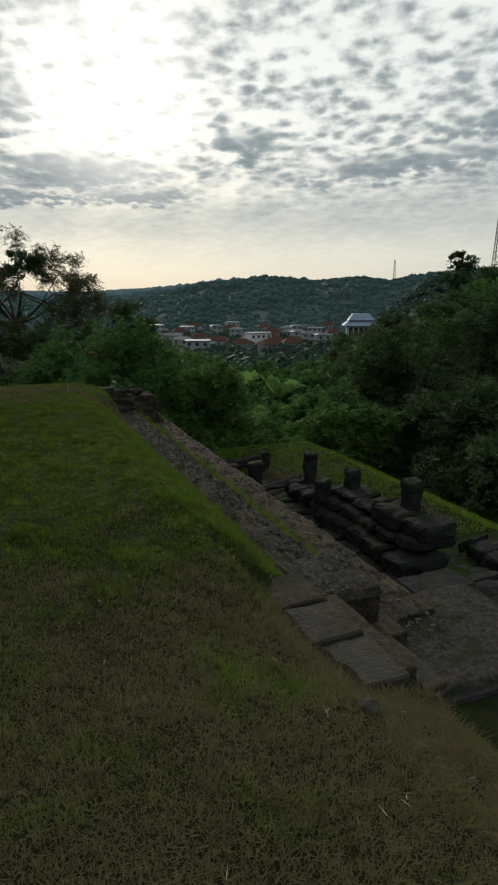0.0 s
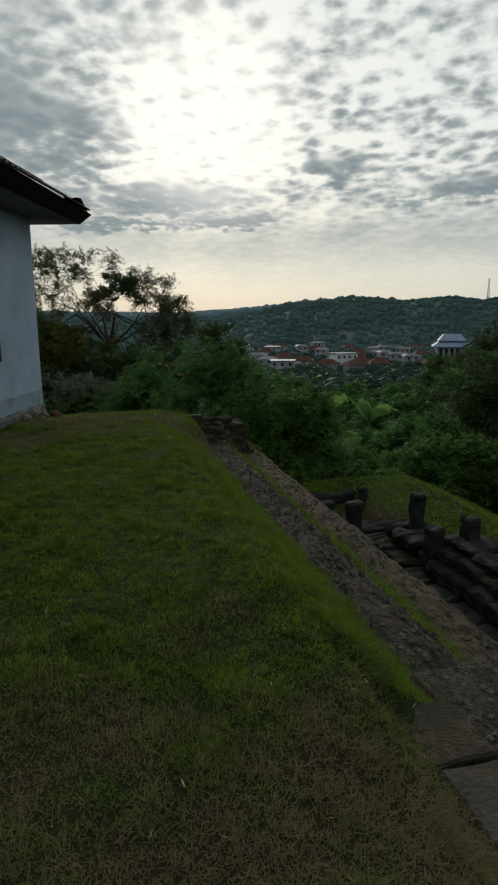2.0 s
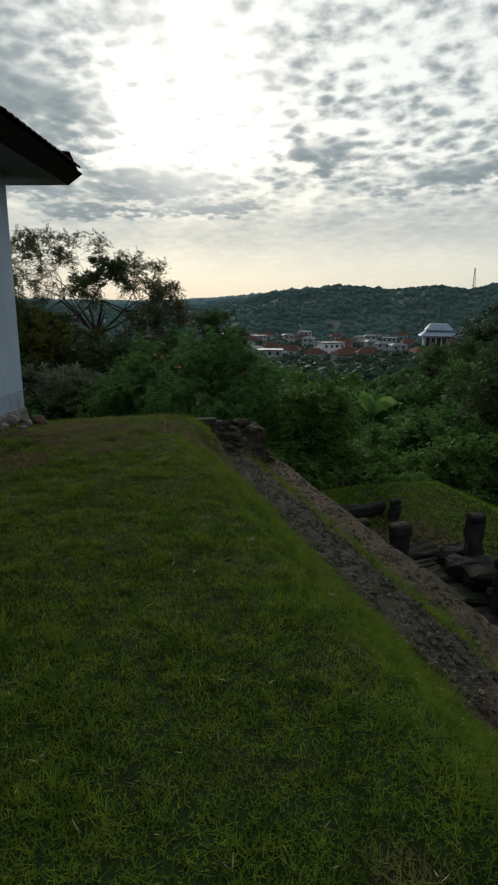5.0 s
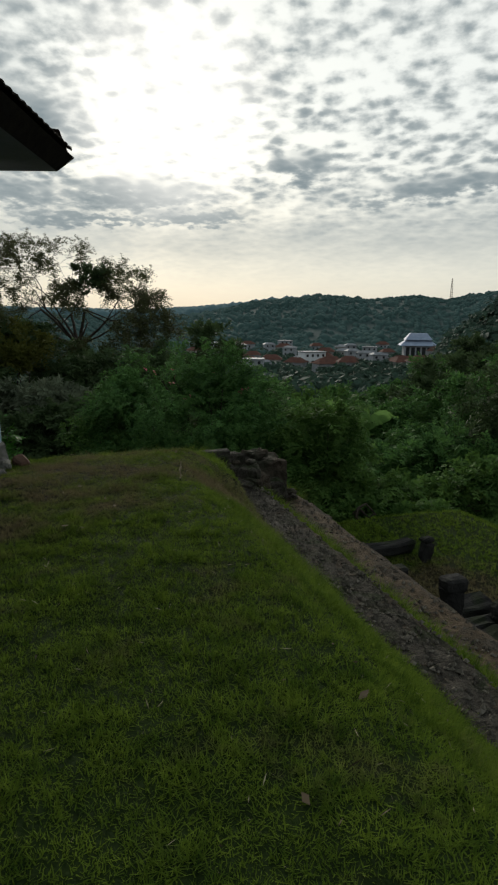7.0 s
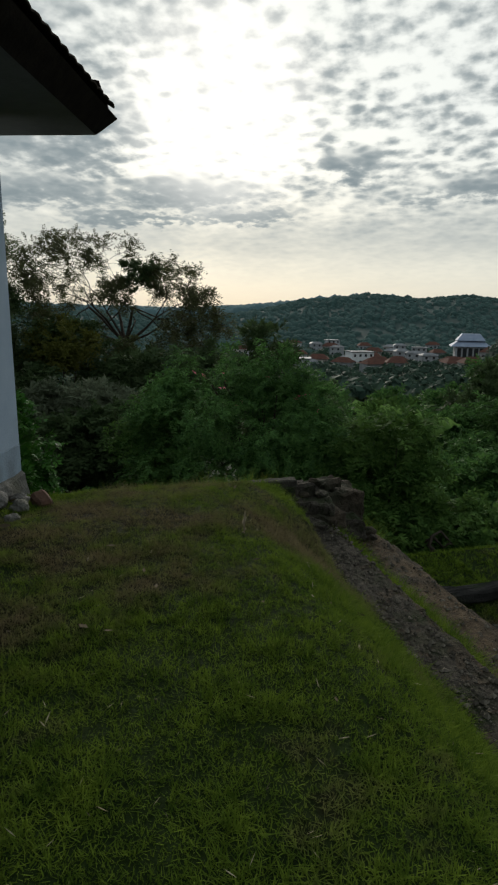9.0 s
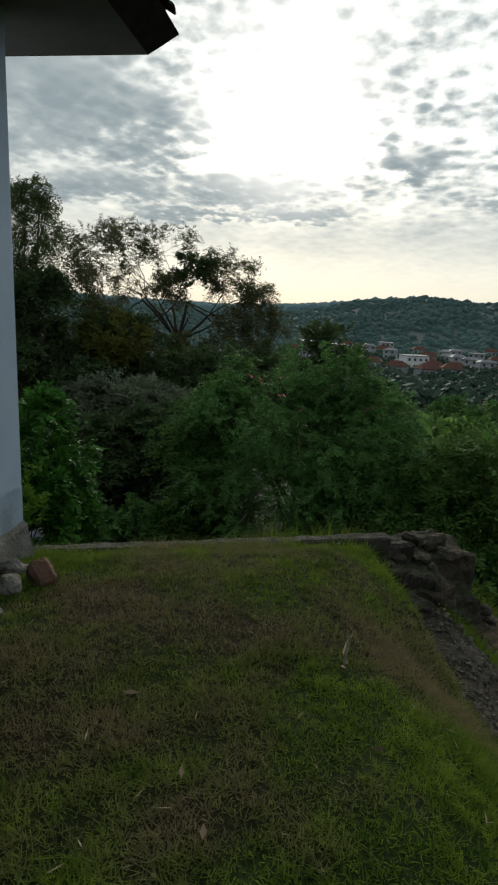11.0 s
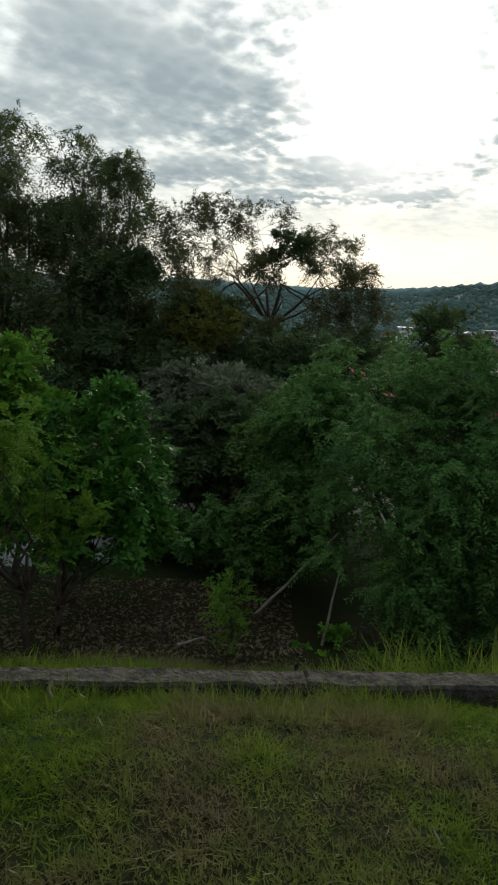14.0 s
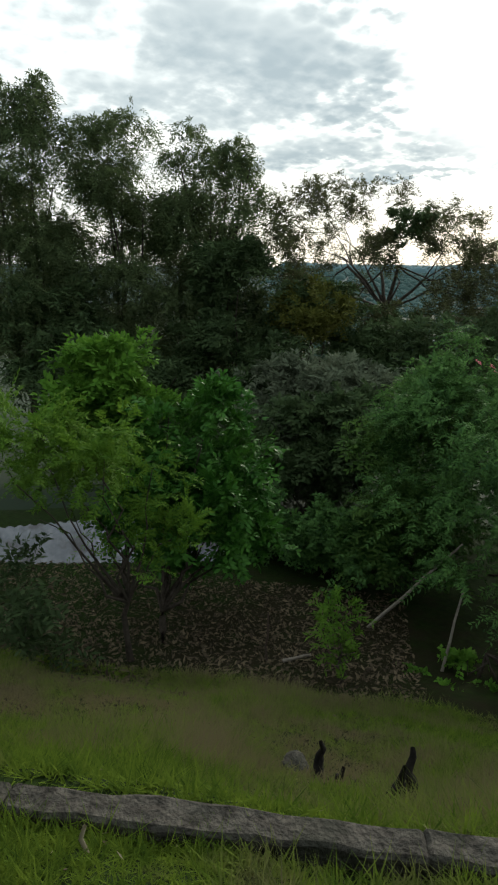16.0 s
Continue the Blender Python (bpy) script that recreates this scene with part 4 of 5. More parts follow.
def half_bare_tree():
    rng = np.random.default_rng(12)
    x, y = -13.9, 37.6
    z = ground1(x, y) - 0.2
    t = empty("spreading_tree", x, y, z, "wide half-bare tree with crooked limbs and thin foliage", "tree", "trees on the slope")
    segs, tips = [], []
    top = np.array([0.1, 0, -0.5 - z + 0.3])
    for d, l, r in (((-0.8, 0, 0.7), 3.4, 0.13), ((-0.3, 0.2, 1.0), 2.3, 0.14), ((0.35, -0.1, 0.95), 2.3, 0.15), ((0.85, 0, 0.6), 2.3, 0.12), ((-1.2, -0.1, 0.5), 4.0, 0.12), ((-0.5, 0.4, 0.8), 2.8, 0.11), ((0.85, 0.3, 0.2), 2.0, 0.09), ((-1.1, -0.3, 0.25), 3.8, 0.09), ((-0.5, -0.2, 0.6), 2.8, 0.10), ((0.2, -0.3, 0.4), 1.8, 0.08)):
        grow(rng, top, np.array(d) / np.linalg.norm(d), l, r, 5, segs, tips, 0.62, 0.05, 0.70, (2, 3), 0.010)
    low = lambda p: np.array([p[0], p[1], top[2] + (p[2] - top[2]) * 0.86])
    segs = [(low(p), low(q), r0 * 0.72, r1 * 0.8) for p, q, r0, r1 in segs]
    tips = [(low(p), d) for p, d in tips]
    obj("trunk", mesh_np("trunk", *chain([top * k / 4 for k in range(5)], [0.34, 0.29, 0.25, 0.21, 0.15], 8), True), M_BARK, t)
    obj("branchwork", mesh_np("branchwork", *tubes(segs, 5), True), M_BARK, t, "crooked bare branches and twigs", kind="stuff")
    tp = np.array([a for a, _ in tips])
    td = np.array([b for _, b in tips])
    dens = 0.86 * np.clip(0.9 - tp[:, 0] / 25, 0.6, 1.0) * np.clip(1.35 - (tp[:, 2] - top[2]) / 11, 0.25, 1)
    keep = rng.random(len(tp)) < dens
    c, d = np.repeat(tp[keep], 3, 0), np.repeat(td[keep], 3, 0) + rng.normal(size=(keep.sum() * 3, 3)) * 0.7
    v, f = sprays(rng, c + rng.normal(size=c.shape) * 0.12, d, 0.35, 4, 0.115, 0.056, 0.25)
    obj("crown", mesh_np("crown", v, f), M_LEAF_BARE, t)
    me = crown_mesh("leaf_ball", rng, [(1.75, -1.8, 3.3 - z, 0.85, 0.8, 0.8)], 40, 6, 0.3, 6, 0.17, 0.075, 0.3, 0.4)
    obj("leaf_ball", me, M_LEAF_DARK, t, "dense dark ball of climbing foliage")


def big_vegetation():
    half_bare_tree()
    # the wide bush beyond the kerb
    bush = tree("hanging_bush", -4.4, 22.2, "huge blue-green bush of drooping feathery twigs", [(-4.8, 22.2, -1.5, 2.2, 1.8, 1.6), (-3.4, 21.6, -2.3, 1.2, 1.6, 1.4), (-3.5, 21.4, -3.8, 1.5, 1.5, 1.4), (-6.6, 22.8, -2.0, 1.4, 1.8, 1.4), (-4.8, 20.9, -3.2, 1.6, 1.1, 1.4), (-3.9, 22.4, -0.8, 0.9, 0.9, 0.8), (-5.9, 22.4, -0.9, 0.7, 0.7, 0.6), (-5.6, 23.2, -0.4, 1.3, 1.0, 0.75)],
         M_LEAF_BUSH, 31, 1000, 8, 0.55, 16, 0.095, 0.027, 0.55, 0.14, inner=0.2, gap=0.48, category="bush")
    x, y, z = bush.location
    rng = np.random.default_rng(38)
    obj("flowers", crown_mesh("flowers", rng, [(-3.8 - x, 21.6 - y, -0.9 - z, 1.3, 0.9, 0.5), (-5.0 - x, 22.0 - y, -0.3 - z, 1.2, 0.9, 0.4)], 30, 1, 0.10, 3, 0.05, 0.03, 0.2, 0.0, 0.0), M_FLOWER, bush, "small pink flowers")
    tree("hanging_bush", -7.4, 23.4, "blue-green bush of drooping feathery twigs", [(-7.8, 23.6, -2.6, 1.3, 1.3, 1.3), (-7.2, 22.8, -4.2, 1.2, 1.0, 1.0)], M_LEAF_MID, 35, 150, 8, 0.6, 11, 0.15, 0.042, 0.5, 0.08, category="bush")
    tree("drooping_shrub", -0.6, 23.6, "dense green shrub hanging over the slope", [(-0.8, 23.6, -4.2, 1.5, 1.4, 1.0), (0.4, 24.2, -4.6, 1.6, 1.4, 1.0)], M_LEAF_BUSH, 32, 200, 8, 0.55, 8, 0.15, 0.05, 0.5, 0.09, category="bush")
    tree("slope_shrub", -1.1, 19.9, "upright green shrub with arching feathery shoots", [(-1.2, 19.8, -1.5, 0.8, 0.7, 1.0), (-0.7, 19.6, -2.6, 1.0, 0.8, 0.8), (-1.7, 20.2, -2.5, 0.8, 0.8, 0.9), (-0.5, 19.4, -3.4, 1.3, 0.8, 0.6)], M_LEAF_MID, 33, 280, 8, 0.5, 11, 0.14, 0.038, 0.45, 0.06, gap=0.42, category="bush")
    # young trees below the kerb
    tree("feathery_sapling", -9.62, 16.5, "young tree with flat feathery yellow-green foliage", [(-10.2, 16.6, -1.3, 1.1, 0.8, 0.55), (-9.5, 16.9, -2.3, 0.9, 0.7, 0.4), (-10.7, 15.7, -0.9, 0.8, 0.7, 0.5), (-10.8, 16.4, -2.0, 0.9, 0.7, 0.5), (-9.7, 16.3, -0.8, 0.6, 0.6, 0.3)], M_LEAF_FEATHER, 41, 90, 6, 0.5, 20, 0.085, 0.022, 0.25, 0.05)
    tree("glossy_tree", -9.85, 17.5, "young tree with dense glossy bright green leaves", [(-10.4, 18.9, -2.0, 1.15, 1.0, 1.15), (-9.9, 18.8, -3.0, 1.0, 0.9, 0.8), (-9.3, 19.3, -3.2, 0.55, 0.5, 0.6), (-10.9, 18.6, -3.1, 1.0, 0.8, 0.8), (-10.3, 19.1, -1.0, 0.8, 0.7, 0.45)], M_LEAF_GLOSS, 42, 360, 9, 0.32, 8, 0.14, 0.055, 0.3, 0.07)
    tree("bright_tree", -12.4, 19.2, "slender tree with fresh green leaves", [(-12.5, 19.0, -0.6, 0.85, 0.8, 0.75), (-12.7, 18.8, -1.6, 1.1, 0.9, 0.7), (-11.9, 19.1, -1.2, 0.7, 0.7, 0.5)], M_LEAF_BRIGHT, 43, 210, 8, 0.36, 8, 0.15, 0.055, 0.3, 0.06)
    # tall feathery trees
    for k, (x, y, s, hz) in enumerate(((-26.5, 27.6, 1.25, 8.5), (-23.6, 30.4, 1.15, 7.4), (-20.6, 32.8, 1.15, 6.8), (-29.5, 25.5, 1.3, 9.2))):
        blobs = [(x, y, hz - 1.2, 1.5 * s, 1.5, 1.5), (x + 0.5, y, hz - 3.2, 2.1 * s, 1.8, 1.6), (x - 0.8, y + 0.3, hz - 5.2, 2.2 * s, 2, 1.8), (x + 0.8, y - 0.6, hz - 7.4, 2.5 * s, 2, 1.9), (x - 0.2, y - 0.8, hz - 9.8, 2.5 * s, 2, 1.9)]
        if k == 2:
            blobs += [(x + 1.9, y + 0.3, hz - 1.0, 1.2, 1.0, 0.6), (x + 1.6, y, hz - 2.6, 1.0, 1.0, 0.9)]
        tree("feathery_tall_tree", x, y, "tall dark tree with hanging feathery foliage", blobs, M_LEAF_PLUME, 50 + k, 460, 9, 0.85, 15, 0.18, 0.036, 1.0, 0.22, inner=0.3, gap=0.0)
    tree("olive_tree", -14.8, 32.3, "small spreading tree with olive-yellow foliage", [(-14.8, 32.2, 0.3, 1.7, 1.2, 0.4), (-14.3, 32.0, -0.5, 1.4, 1.2, 0.5), (-15.6, 32.3, -0.7, 1.4, 1.0, 0.5)], M_LEAF_YELLOW, 61, 170, 7, 0.5, 7, 0.2, 0.06, 0.2, 0.10)
    tree("grey_shrub", -12.6, 28.2, "dull grey-green shrub with pale flower heads", [(-12.6, 28.3, -2.6, 2.2, 1.5, 1.2), (-11.0, 28.6, -3.0, 1.8, 1.5, 1.2), (-14.6, 28.8, -3.0, 2.0, 1.5, 1.2), (-13, 27.8, -4.8, 3.0, 1.8, 1.6)], M_LEAF_GREY, 62, 330, 8, 0.55, 7, 0.22, 0.07, 0.35, 0.09, category="bush")
    tree("dark_slope_tree", -16.6, 30.4, "dark leafy tree in the shade of taller trees", [(-17.2, 30.5, -2.2, 2.4, 1.8, 2.0), (-16.2, 30.2, -4.4, 2.8, 1.8, 2.0), (-18.5, 31.5, -0.6, 2.0, 1.5, 1.5), (-18.0, 31.2, 1.3, 1.9, 1.4, 1.2), (-15.6, 33.0, 0.5, 1.8, 1.2, 0.9)], M_LEAF_DARK, 63, 420, 8, 0.65, 8, 0.24, 0.07, 0.45, 0.14)
    tree("dark_slope_tree", -20.5, 27.4, "dark leafy tree on the steep slope", [(-20.6, 27.2, -3.2, 3.2, 2.0, 2.2), (-22.8, 26.4, -1.6, 2.4, 2.0, 2.4), (-18.6, 28.0, -4.2, 2.4, 2.0, 1.8)], M_LEAF_DARK, 64, 380, 8, 0.7, 8, 0.26, 0.07, 0.5, 0.14)
    tree("dark_slope_tree", -11.0, 33.5, "dark leafy tree below the spreading tree", [(-11.5, 33.5, -1.8, 2.6, 2.0, 1.7), (-9.0, 33.8, -2.0, 2.4, 2, 1.7), (-10.0, 32.6, -4.0, 3.4, 2, 1.8), (-13.8, 34.6, -1.6, 2.2, 1.5, 1.3)], M_LEAF_DARK, 65, 420, 8, 0.65, 8, 0.24, 0.07, 0.4, 0.14)
    tree("round_tree", -4.65, 25.4, "dark dome-shaped tree above the thicket", [(-4.65, 25.2, 0.2, 1.0, 0.9, 0.85), (-4.85, 25.2, -1.2, 1.3, 1.1, 1.2), (-3.7, 25.6, -2.4, 1.4, 1.2, 1.2)], M_LEAF_DARK, 66, 240, 8, 0.35, 8, 0.15, 0.055, 0.3, 0.12)
    # valley side, ahead and to the right
    tree("slope_tree", -2.6, 28.4, "mid-green tree on the slope", [(-3.2, 28.2, -2.8, 1.6, 1.5, 1.5), (-3.8, 28.8, -4.0, 2.0, 1.8, 1.6), (-2.4, 28.2, -4.9, 1.6, 1.6, 1.3)], M_LEAF_BUSH, 70, 300, 8, 0.6, 8, 0.2, 0.06, 0.4, 0.12)
    tree("slope_tree", 2.2, 31.0, "mid-green tree on the slope", [(2.6, 31.2, -5.4, 2.3, 1.8, 1.2), (0.2, 32.4, -6.2, 2.0, 1.8, 1.2), (4.6, 31.6, -4.9, 2.2, 1.8, 1.4)], M_LEAF_BUSH, 71, 320, 8, 0.6, 8, 0.2, 0.06, 0.4, 0.12)
    tree("slope_tree", 4.8, 37.0, "bushy green tree on the valley side", [(4.6, 37.4, -4.4, 2.6, 2, 1.5), (7.2, 36.4, -3.2, 2.0, 2, 1.6), (2.4, 38.5, -5.0, 2.2, 2, 1.4), (9.8, 38.5, -3.0, 2.6, 2, 1.7)], M_LEAF_BUSH, 72, 380, 8, 0.65, 8, 0.24, 0.07, 0.4, 0.14)
    tree("dark_tree", 5.9, 26.4, "tall dark tree beside the terrace", [(6.0, 26.4, -1.6, 1.6, 1.6, 1.8), (6.6, 26.2, -3.6, 2.0, 1.8, 1.8), (5.2, 25.8, -4.2, 1.8, 1.6, 1.6), (7.6, 26.8, -2.4, 1.6, 1.5, 1.6)], M_LEAF_DARK, 73, 340, 8, 0.6, 8, 0.2, 0.06, 0.45, 0.14)
    tree("dark_tree", 10.0, 27.4, "tall dark tree with hanging foliage", [(9.8, 27.3, -0.2, 1.7, 1.6, 1.8), (10.6, 27.2, -2.4, 2.4, 2, 2.0), (11.2, 27.2, 1.2, 1.8, 1.6, 1.2), (12.6, 27.4, -0.6, 2.4, 2, 2.2), (9.2, 27.0, -4.0, 2.4, 2, 1.8)], M_LEAF_DARK, 74, 440, 8, 0.7, 8, 0.22, 0.06, 0.55, 0.16)
    tree("dark_bush", 7.2, 20.0, "dark bush at the edge of the terrace", [(7.0, 20.0, -2.9, 1.7, 1.4, 1.3), (9.0, 20.4, -2.6, 1.9, 1.6, 1.7), (5.6, 21.2, -3.5, 1.6, 1.4, 1.2), (8.4, 18.6, -3.4, 1.6, 1.3, 1.0)], M_LEAF_DARK, 75, 330, 8, 0.5, 7, 0.17, 0.06, 0.4, 0.1, category="bush")
    tree("creeper_bush", 2.0, 19.4, "low bush overgrown with bright creepers", [(1.8, 19.4, -3.2, 1.5, 1.1, 0.8), (3.6, 20.2, -3.2, 1.6, 1.2, 1.0), (0.2, 19.4, -3.3, 1.2, 1.0, 0.9)], M_LEAF_MID, 76, 260, 8, 0.4, 7, 0.12, 0.06, 0.4, 0.06, category="bush")
    tree("creeper_bush", 4.2, 25.4, "bush overgrown with bright creepers", [(3.8, 25.4, -3.6, 1.7, 1.4, 1.0), (2.2, 26.0, -4.2, 1.6, 1.4, 1.0)], M_LEAF_BUSH, 77, 220, 8, 0.5, 7, 0.15, 0.06, 0.4, 0.07, category="bush")
    tree("crooked_tall_tree", 20.0, 58.0, "tall thin-crowned tree standing above the woods", [(20, 57.8, 4.2, 1.0, 0.9, 0.9), (20.3, 57.8, 2.4, 1.3, 1.0, 1.0), (19.6, 57.8, 0.6, 1.6, 1.3, 1.2), (21.8, 58, -0.6, 3.0, 2, 2.0)], M_LEAF_DARK, 78, 200, 8, 0.6, 7, 0.3, 0.12, 0.4, 0.16)
    tree("dark_bush", 6.9, 15.9, "dark bush at the brink of the terrace", [(6.9, 15.9, -3.4, 1.3, 1.1, 0.9), (8.3, 16.6, -3.0, 1.4, 1.2, 1.2), (6.2, 17.4, -3.4, 1.2, 1.1, 0.9), (9.4, 15.0, -3.3, 1.3, 1.2, 1.0)], M_LEAF_DARK, 79, 260, 8, 0.45, 7, 0.15, 0.055, 0.4, 0.08, category="bush")
    tree("creeper_bush", -0.4, 17.9, "low creeper-grown bush at the edge of the terrace", [(-0.5, 18.2, -3.3, 1.0, 0.8, 0.6), (0.7, 18.3, -3.3, 0.9, 0.7, 0.5)], M_LEAF_MID, 89, 130, 8, 0.35, 7, 0.11, 0.05, 0.4, 0.05, category="bush")
    for k, (x, y, zt, s) in enumerate(((14.5, 42, 0.2, 3.6), (10.5, 52, -1.8, 3.4), (3.5, 56, -4.6, 3.2), (-4.5, 62, -5.4, 3.2), (18.5, 46, 2.0, 4.0), (25, 60, 3.6, 4.2), (13, 66, -2.8, 3.6), (20, 78, -1.2, 4.0))):
        tree("valley_tree", x, y, "broad dark green tree on the valley side", [(x, y, zt - s * 0.5, s, s * 0.8, s * 0.5), (x + s * 0.5, y, zt - s * 1.0, s * 0.9, s * 0.8, s * 0.6), (x - s * 0.6, y - 0.5, zt - s * 1.1, s * 0.9, s * 0.8, s * 0.6)], M_LEAF_DARK if k % 2 else M_LEAF_BUSH, 80 + k, 230, 7, 0.85, 7, 0.36, 0.13, 0.3, 0.2)


big_vegetation()

# ---- woods, village and hills ----


def tuft_mesh(name, rng, pos, rad, leaves, size, up=0.5, stray=0.28):
    """Crowns of many small leaf clumps each, joined: pos (n, 3), rad (n,)."""
    n = len(pos)
    way = rng.normal(size=(n, leaves, 3))
    way /= np.linalg.norm(way, axis=2, keepdims=True)
    way[..., 2] = np.abs(way[..., 2]) * 1.0 - 0.25
    lump = 1 + 0.25 * np.sin(way[..., 0:1] * 5 + rng.uniform(0, 6, (n, 1, 1))) * np.cos(way[..., 1:2] * 4)
    c = pos[:, None] + way * rad[:, None, None] * np.array([1, 1, 0.85]) * lump * rng.uniform(0.55, 1.0, (n, leaves, 1))
    out = way + np.array([0, 0, up]) + rng.normal(size=way.shape) * stray
    a = np.cross(out, rng.normal(size=(n, leaves, 3)))
    a /= np.maximum(np.linalg.norm(a, axis=2, keepdims=True), 1e-6)
    b = np.cross(a, out)
    b /= np.maximum(np.linalg.norm(b, axis=2, keepdims=True), 1e-6)
    s = size * rng.uniform(0.5, 1.2, (n, leaves, 1)) * rad[:, None, None]
    v = np.stack([c - a * s, c + b * s * 0.6, c + a * s, c - b * s * 0.6], 2).reshape(-1, 3)
    return mesh_np(name, v, np.arange(len(v)).reshape(-1, 4))


def dome_mesh(name, rng, pos, rad):
    """Rounded far-off crowns, joined: two uneven rings and a top each."""
    n, k = len(pos), 7
    a = np.linspace(0, 2 * np.pi, k, endpoint=False)[None] + rng.uniform(0, 1, (n, 1))
    rings = []
    for wide, high in ((1.0, -0.35), (0.86, 0.35)):
        r = rad[:, None] * wide * rng.uniform(0.8, 1.15, (n, k))
        rings.append(np.stack([pos[:, :1] + r * np.cos(a), pos[:, 1:2] + r * np.sin(a), pos[:, 2:] + rad[:, None] * high * rng.uniform(0.8, 1.2, (n, k))], -1))
    top = pos[:, None] + np.array([0, 0, 0.8]) * rad[:, None, None]
    v = np.concatenate([rings[0], rings[1], top], 1)
    i = np.arange(k)
    j = (i + 1) % k
    f = np.concatenate([np.stack([i, j, k + j], -1), np.stack([i, k + j, k + i], -1), np.stack([k + i, k + j, np.full(k, 2 * k)], -1)])
    return mesh_np(name, v.reshape(-1, 3), (f[None] + (2 * k + 1) * np.arange(n)[:, None, None]).reshape(-1, 3), True)


def woods():
    rng = np.random.default_rng(77)

    def scatter(n, a0, a1, r0, r1, power=1.0):
        a = np.radians(rng.uniform(a0, a1, n))
        r = r0 + (r1 - r0) * rng.random(n) ** power
        x, y = r * np.sin(a), r * np.cos(a)
        return np.stack([x, y, ground(x, y)], -1), np.degrees(a), r

    p, a, r = scatter(9000, -32, 40, 430, 960)
    rad = rng.uniform(2.0, 4.2, len(p)) * np.where(rng.random(len(p)) < 0.03, 1.7, 1)
    p[:, 2] += rad * 0.05
    obj("hill_woods", dome_mesh("hill_woods", rng, p, rad), M_WOODS_FAR, label="dense woods on the far hills, haze-blue tint in their colour", category="woods", kind="stuff")
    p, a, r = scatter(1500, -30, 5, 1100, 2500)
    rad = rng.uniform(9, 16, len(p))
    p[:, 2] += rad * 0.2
    obj("far_woods", dome_mesh("far_woods", rng, p, rad), M_WOODS_FARTHEST, label="woods on the farthest ridge, haze put into their pale colour", category="woods", kind="stuff")
    p, a, r = scatter(480, 12.5, 34, 85, 330)
    rad = rng.uniform(2.4, 4.6, len(p))
    p[:, 2] += rad * 0.5
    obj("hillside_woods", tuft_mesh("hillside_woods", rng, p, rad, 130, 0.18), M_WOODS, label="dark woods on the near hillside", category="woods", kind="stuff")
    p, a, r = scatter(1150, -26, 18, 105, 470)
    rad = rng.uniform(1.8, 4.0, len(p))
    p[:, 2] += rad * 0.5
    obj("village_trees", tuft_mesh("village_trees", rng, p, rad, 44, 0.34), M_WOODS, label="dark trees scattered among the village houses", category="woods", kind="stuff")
    p, a, r = scatter(270, -42, 34, 48, 185, 1.4)
    rad = rng.uniform(1.8, 3.4, len(p))
    p[:, 2] += rad * 0.15
    obj("valley_scrub", tuft_mesh("valley_scrub", rng, p, rad, 240, 0.17), M_LEAF_DARK, label="thick scrub and trees on the valley side", category="woods", kind="stuff")


M_RENDER = material("white_render", (0.22, 0.235, 0.25), (0.36, 0.37, 0.39), 0.4, 0.85, 0.0)
M_WHITE = material("bright_white_render", (0.52, 0.54, 0.56), (0.66, 0.67, 0.68), 0.4, 0.85, 0.0)
M_PLASTER = material("grey_plaster", (0.28, 0.28, 0.27), (0.40, 0.38, 0.35), 0.4, 0.9, 0.0)
M_ROOF_RED = material("red_clay_roof", (0.065, 0.034, 0.028), (0.12, 0.058, 0.044), 0.6, 0.9, 0.0)
M_ROOF_GREY = material("grey_sheet_roof", (0.10, 0.11, 0.12), (0.20, 0.215, 0.235), 0.4, 0.6, 0.0)
M_ROOF_BLUE = material("blue_grey_roof", (0.20, 0.25, 0.34), (0.28, 0.33, 0.43), 0.4, 0.6, 0.0)
M_GLASS_DARK = material("dark_window", (0.012, 0.014, 0.017), (0.03, 0.034, 0.04), 1.0, 0.25, 0.0, spec=0.5)


def cottage(w, d, h, wall, roofmat, flat=False, storeys=1, rise=0.32):
    t = empty("village_house", 0, 0, 0)
    bm = bmesh.new()
    box(bm, (-w / 2, -d / 2, -3), (w / 2, d / 2, h))
    part("wall", bm, wall, t)
    bm = bmesh.new()
    if flat:
        box(bm, (-w / 2 - 0.5, -d / 2 - 0.5, h), (w / 2 + 0.5, d / 2 + 0.5, h + 0.35), 0.05)
    else:
        o, hr = 0.7, d * rise
        c = [bm.verts.new(p) for p in ((-w / 2 - o, -d / 2 - o, h - 0.1), (w / 2 + o, -d / 2 - o, h - 0.1), (w / 2 + o, d / 2 + o, h - 0.1), (-w / 2 - o, d / 2 + o, h - 0.1), (-w / 2 + d * 0.3, 0, h + hr), (w / 2 - d * 0.3, 0, h + hr))]
        for f in ((0, 1, 5, 4), (1, 2, 5), (2, 3, 4, 5), (3, 0, 4), (3, 2, 1, 0)):
            bm.faces.new([c[i] for i in f])
    part("roof", bm, roofmat, t)
    sh = h / storeys
    for s in range(storeys):
        n = max(2, int(w / 3))
        for i in range(n):
            x = -w / 2 + w * (i + 0.5) / n
            bm = bmesh.new()
            door = s == 0 and i == n // 2
            box(bm, (x - 0.6, -d / 2 - 0.06, s * sh + (0 if door else 0.9)), (x + 0.6, -d / 2 + 0.05, s * sh + min(2.2, sh - 0.3)), 0.03)
            part("door" if door else "window", bm, M_GLASS_DARK, t)
    return t


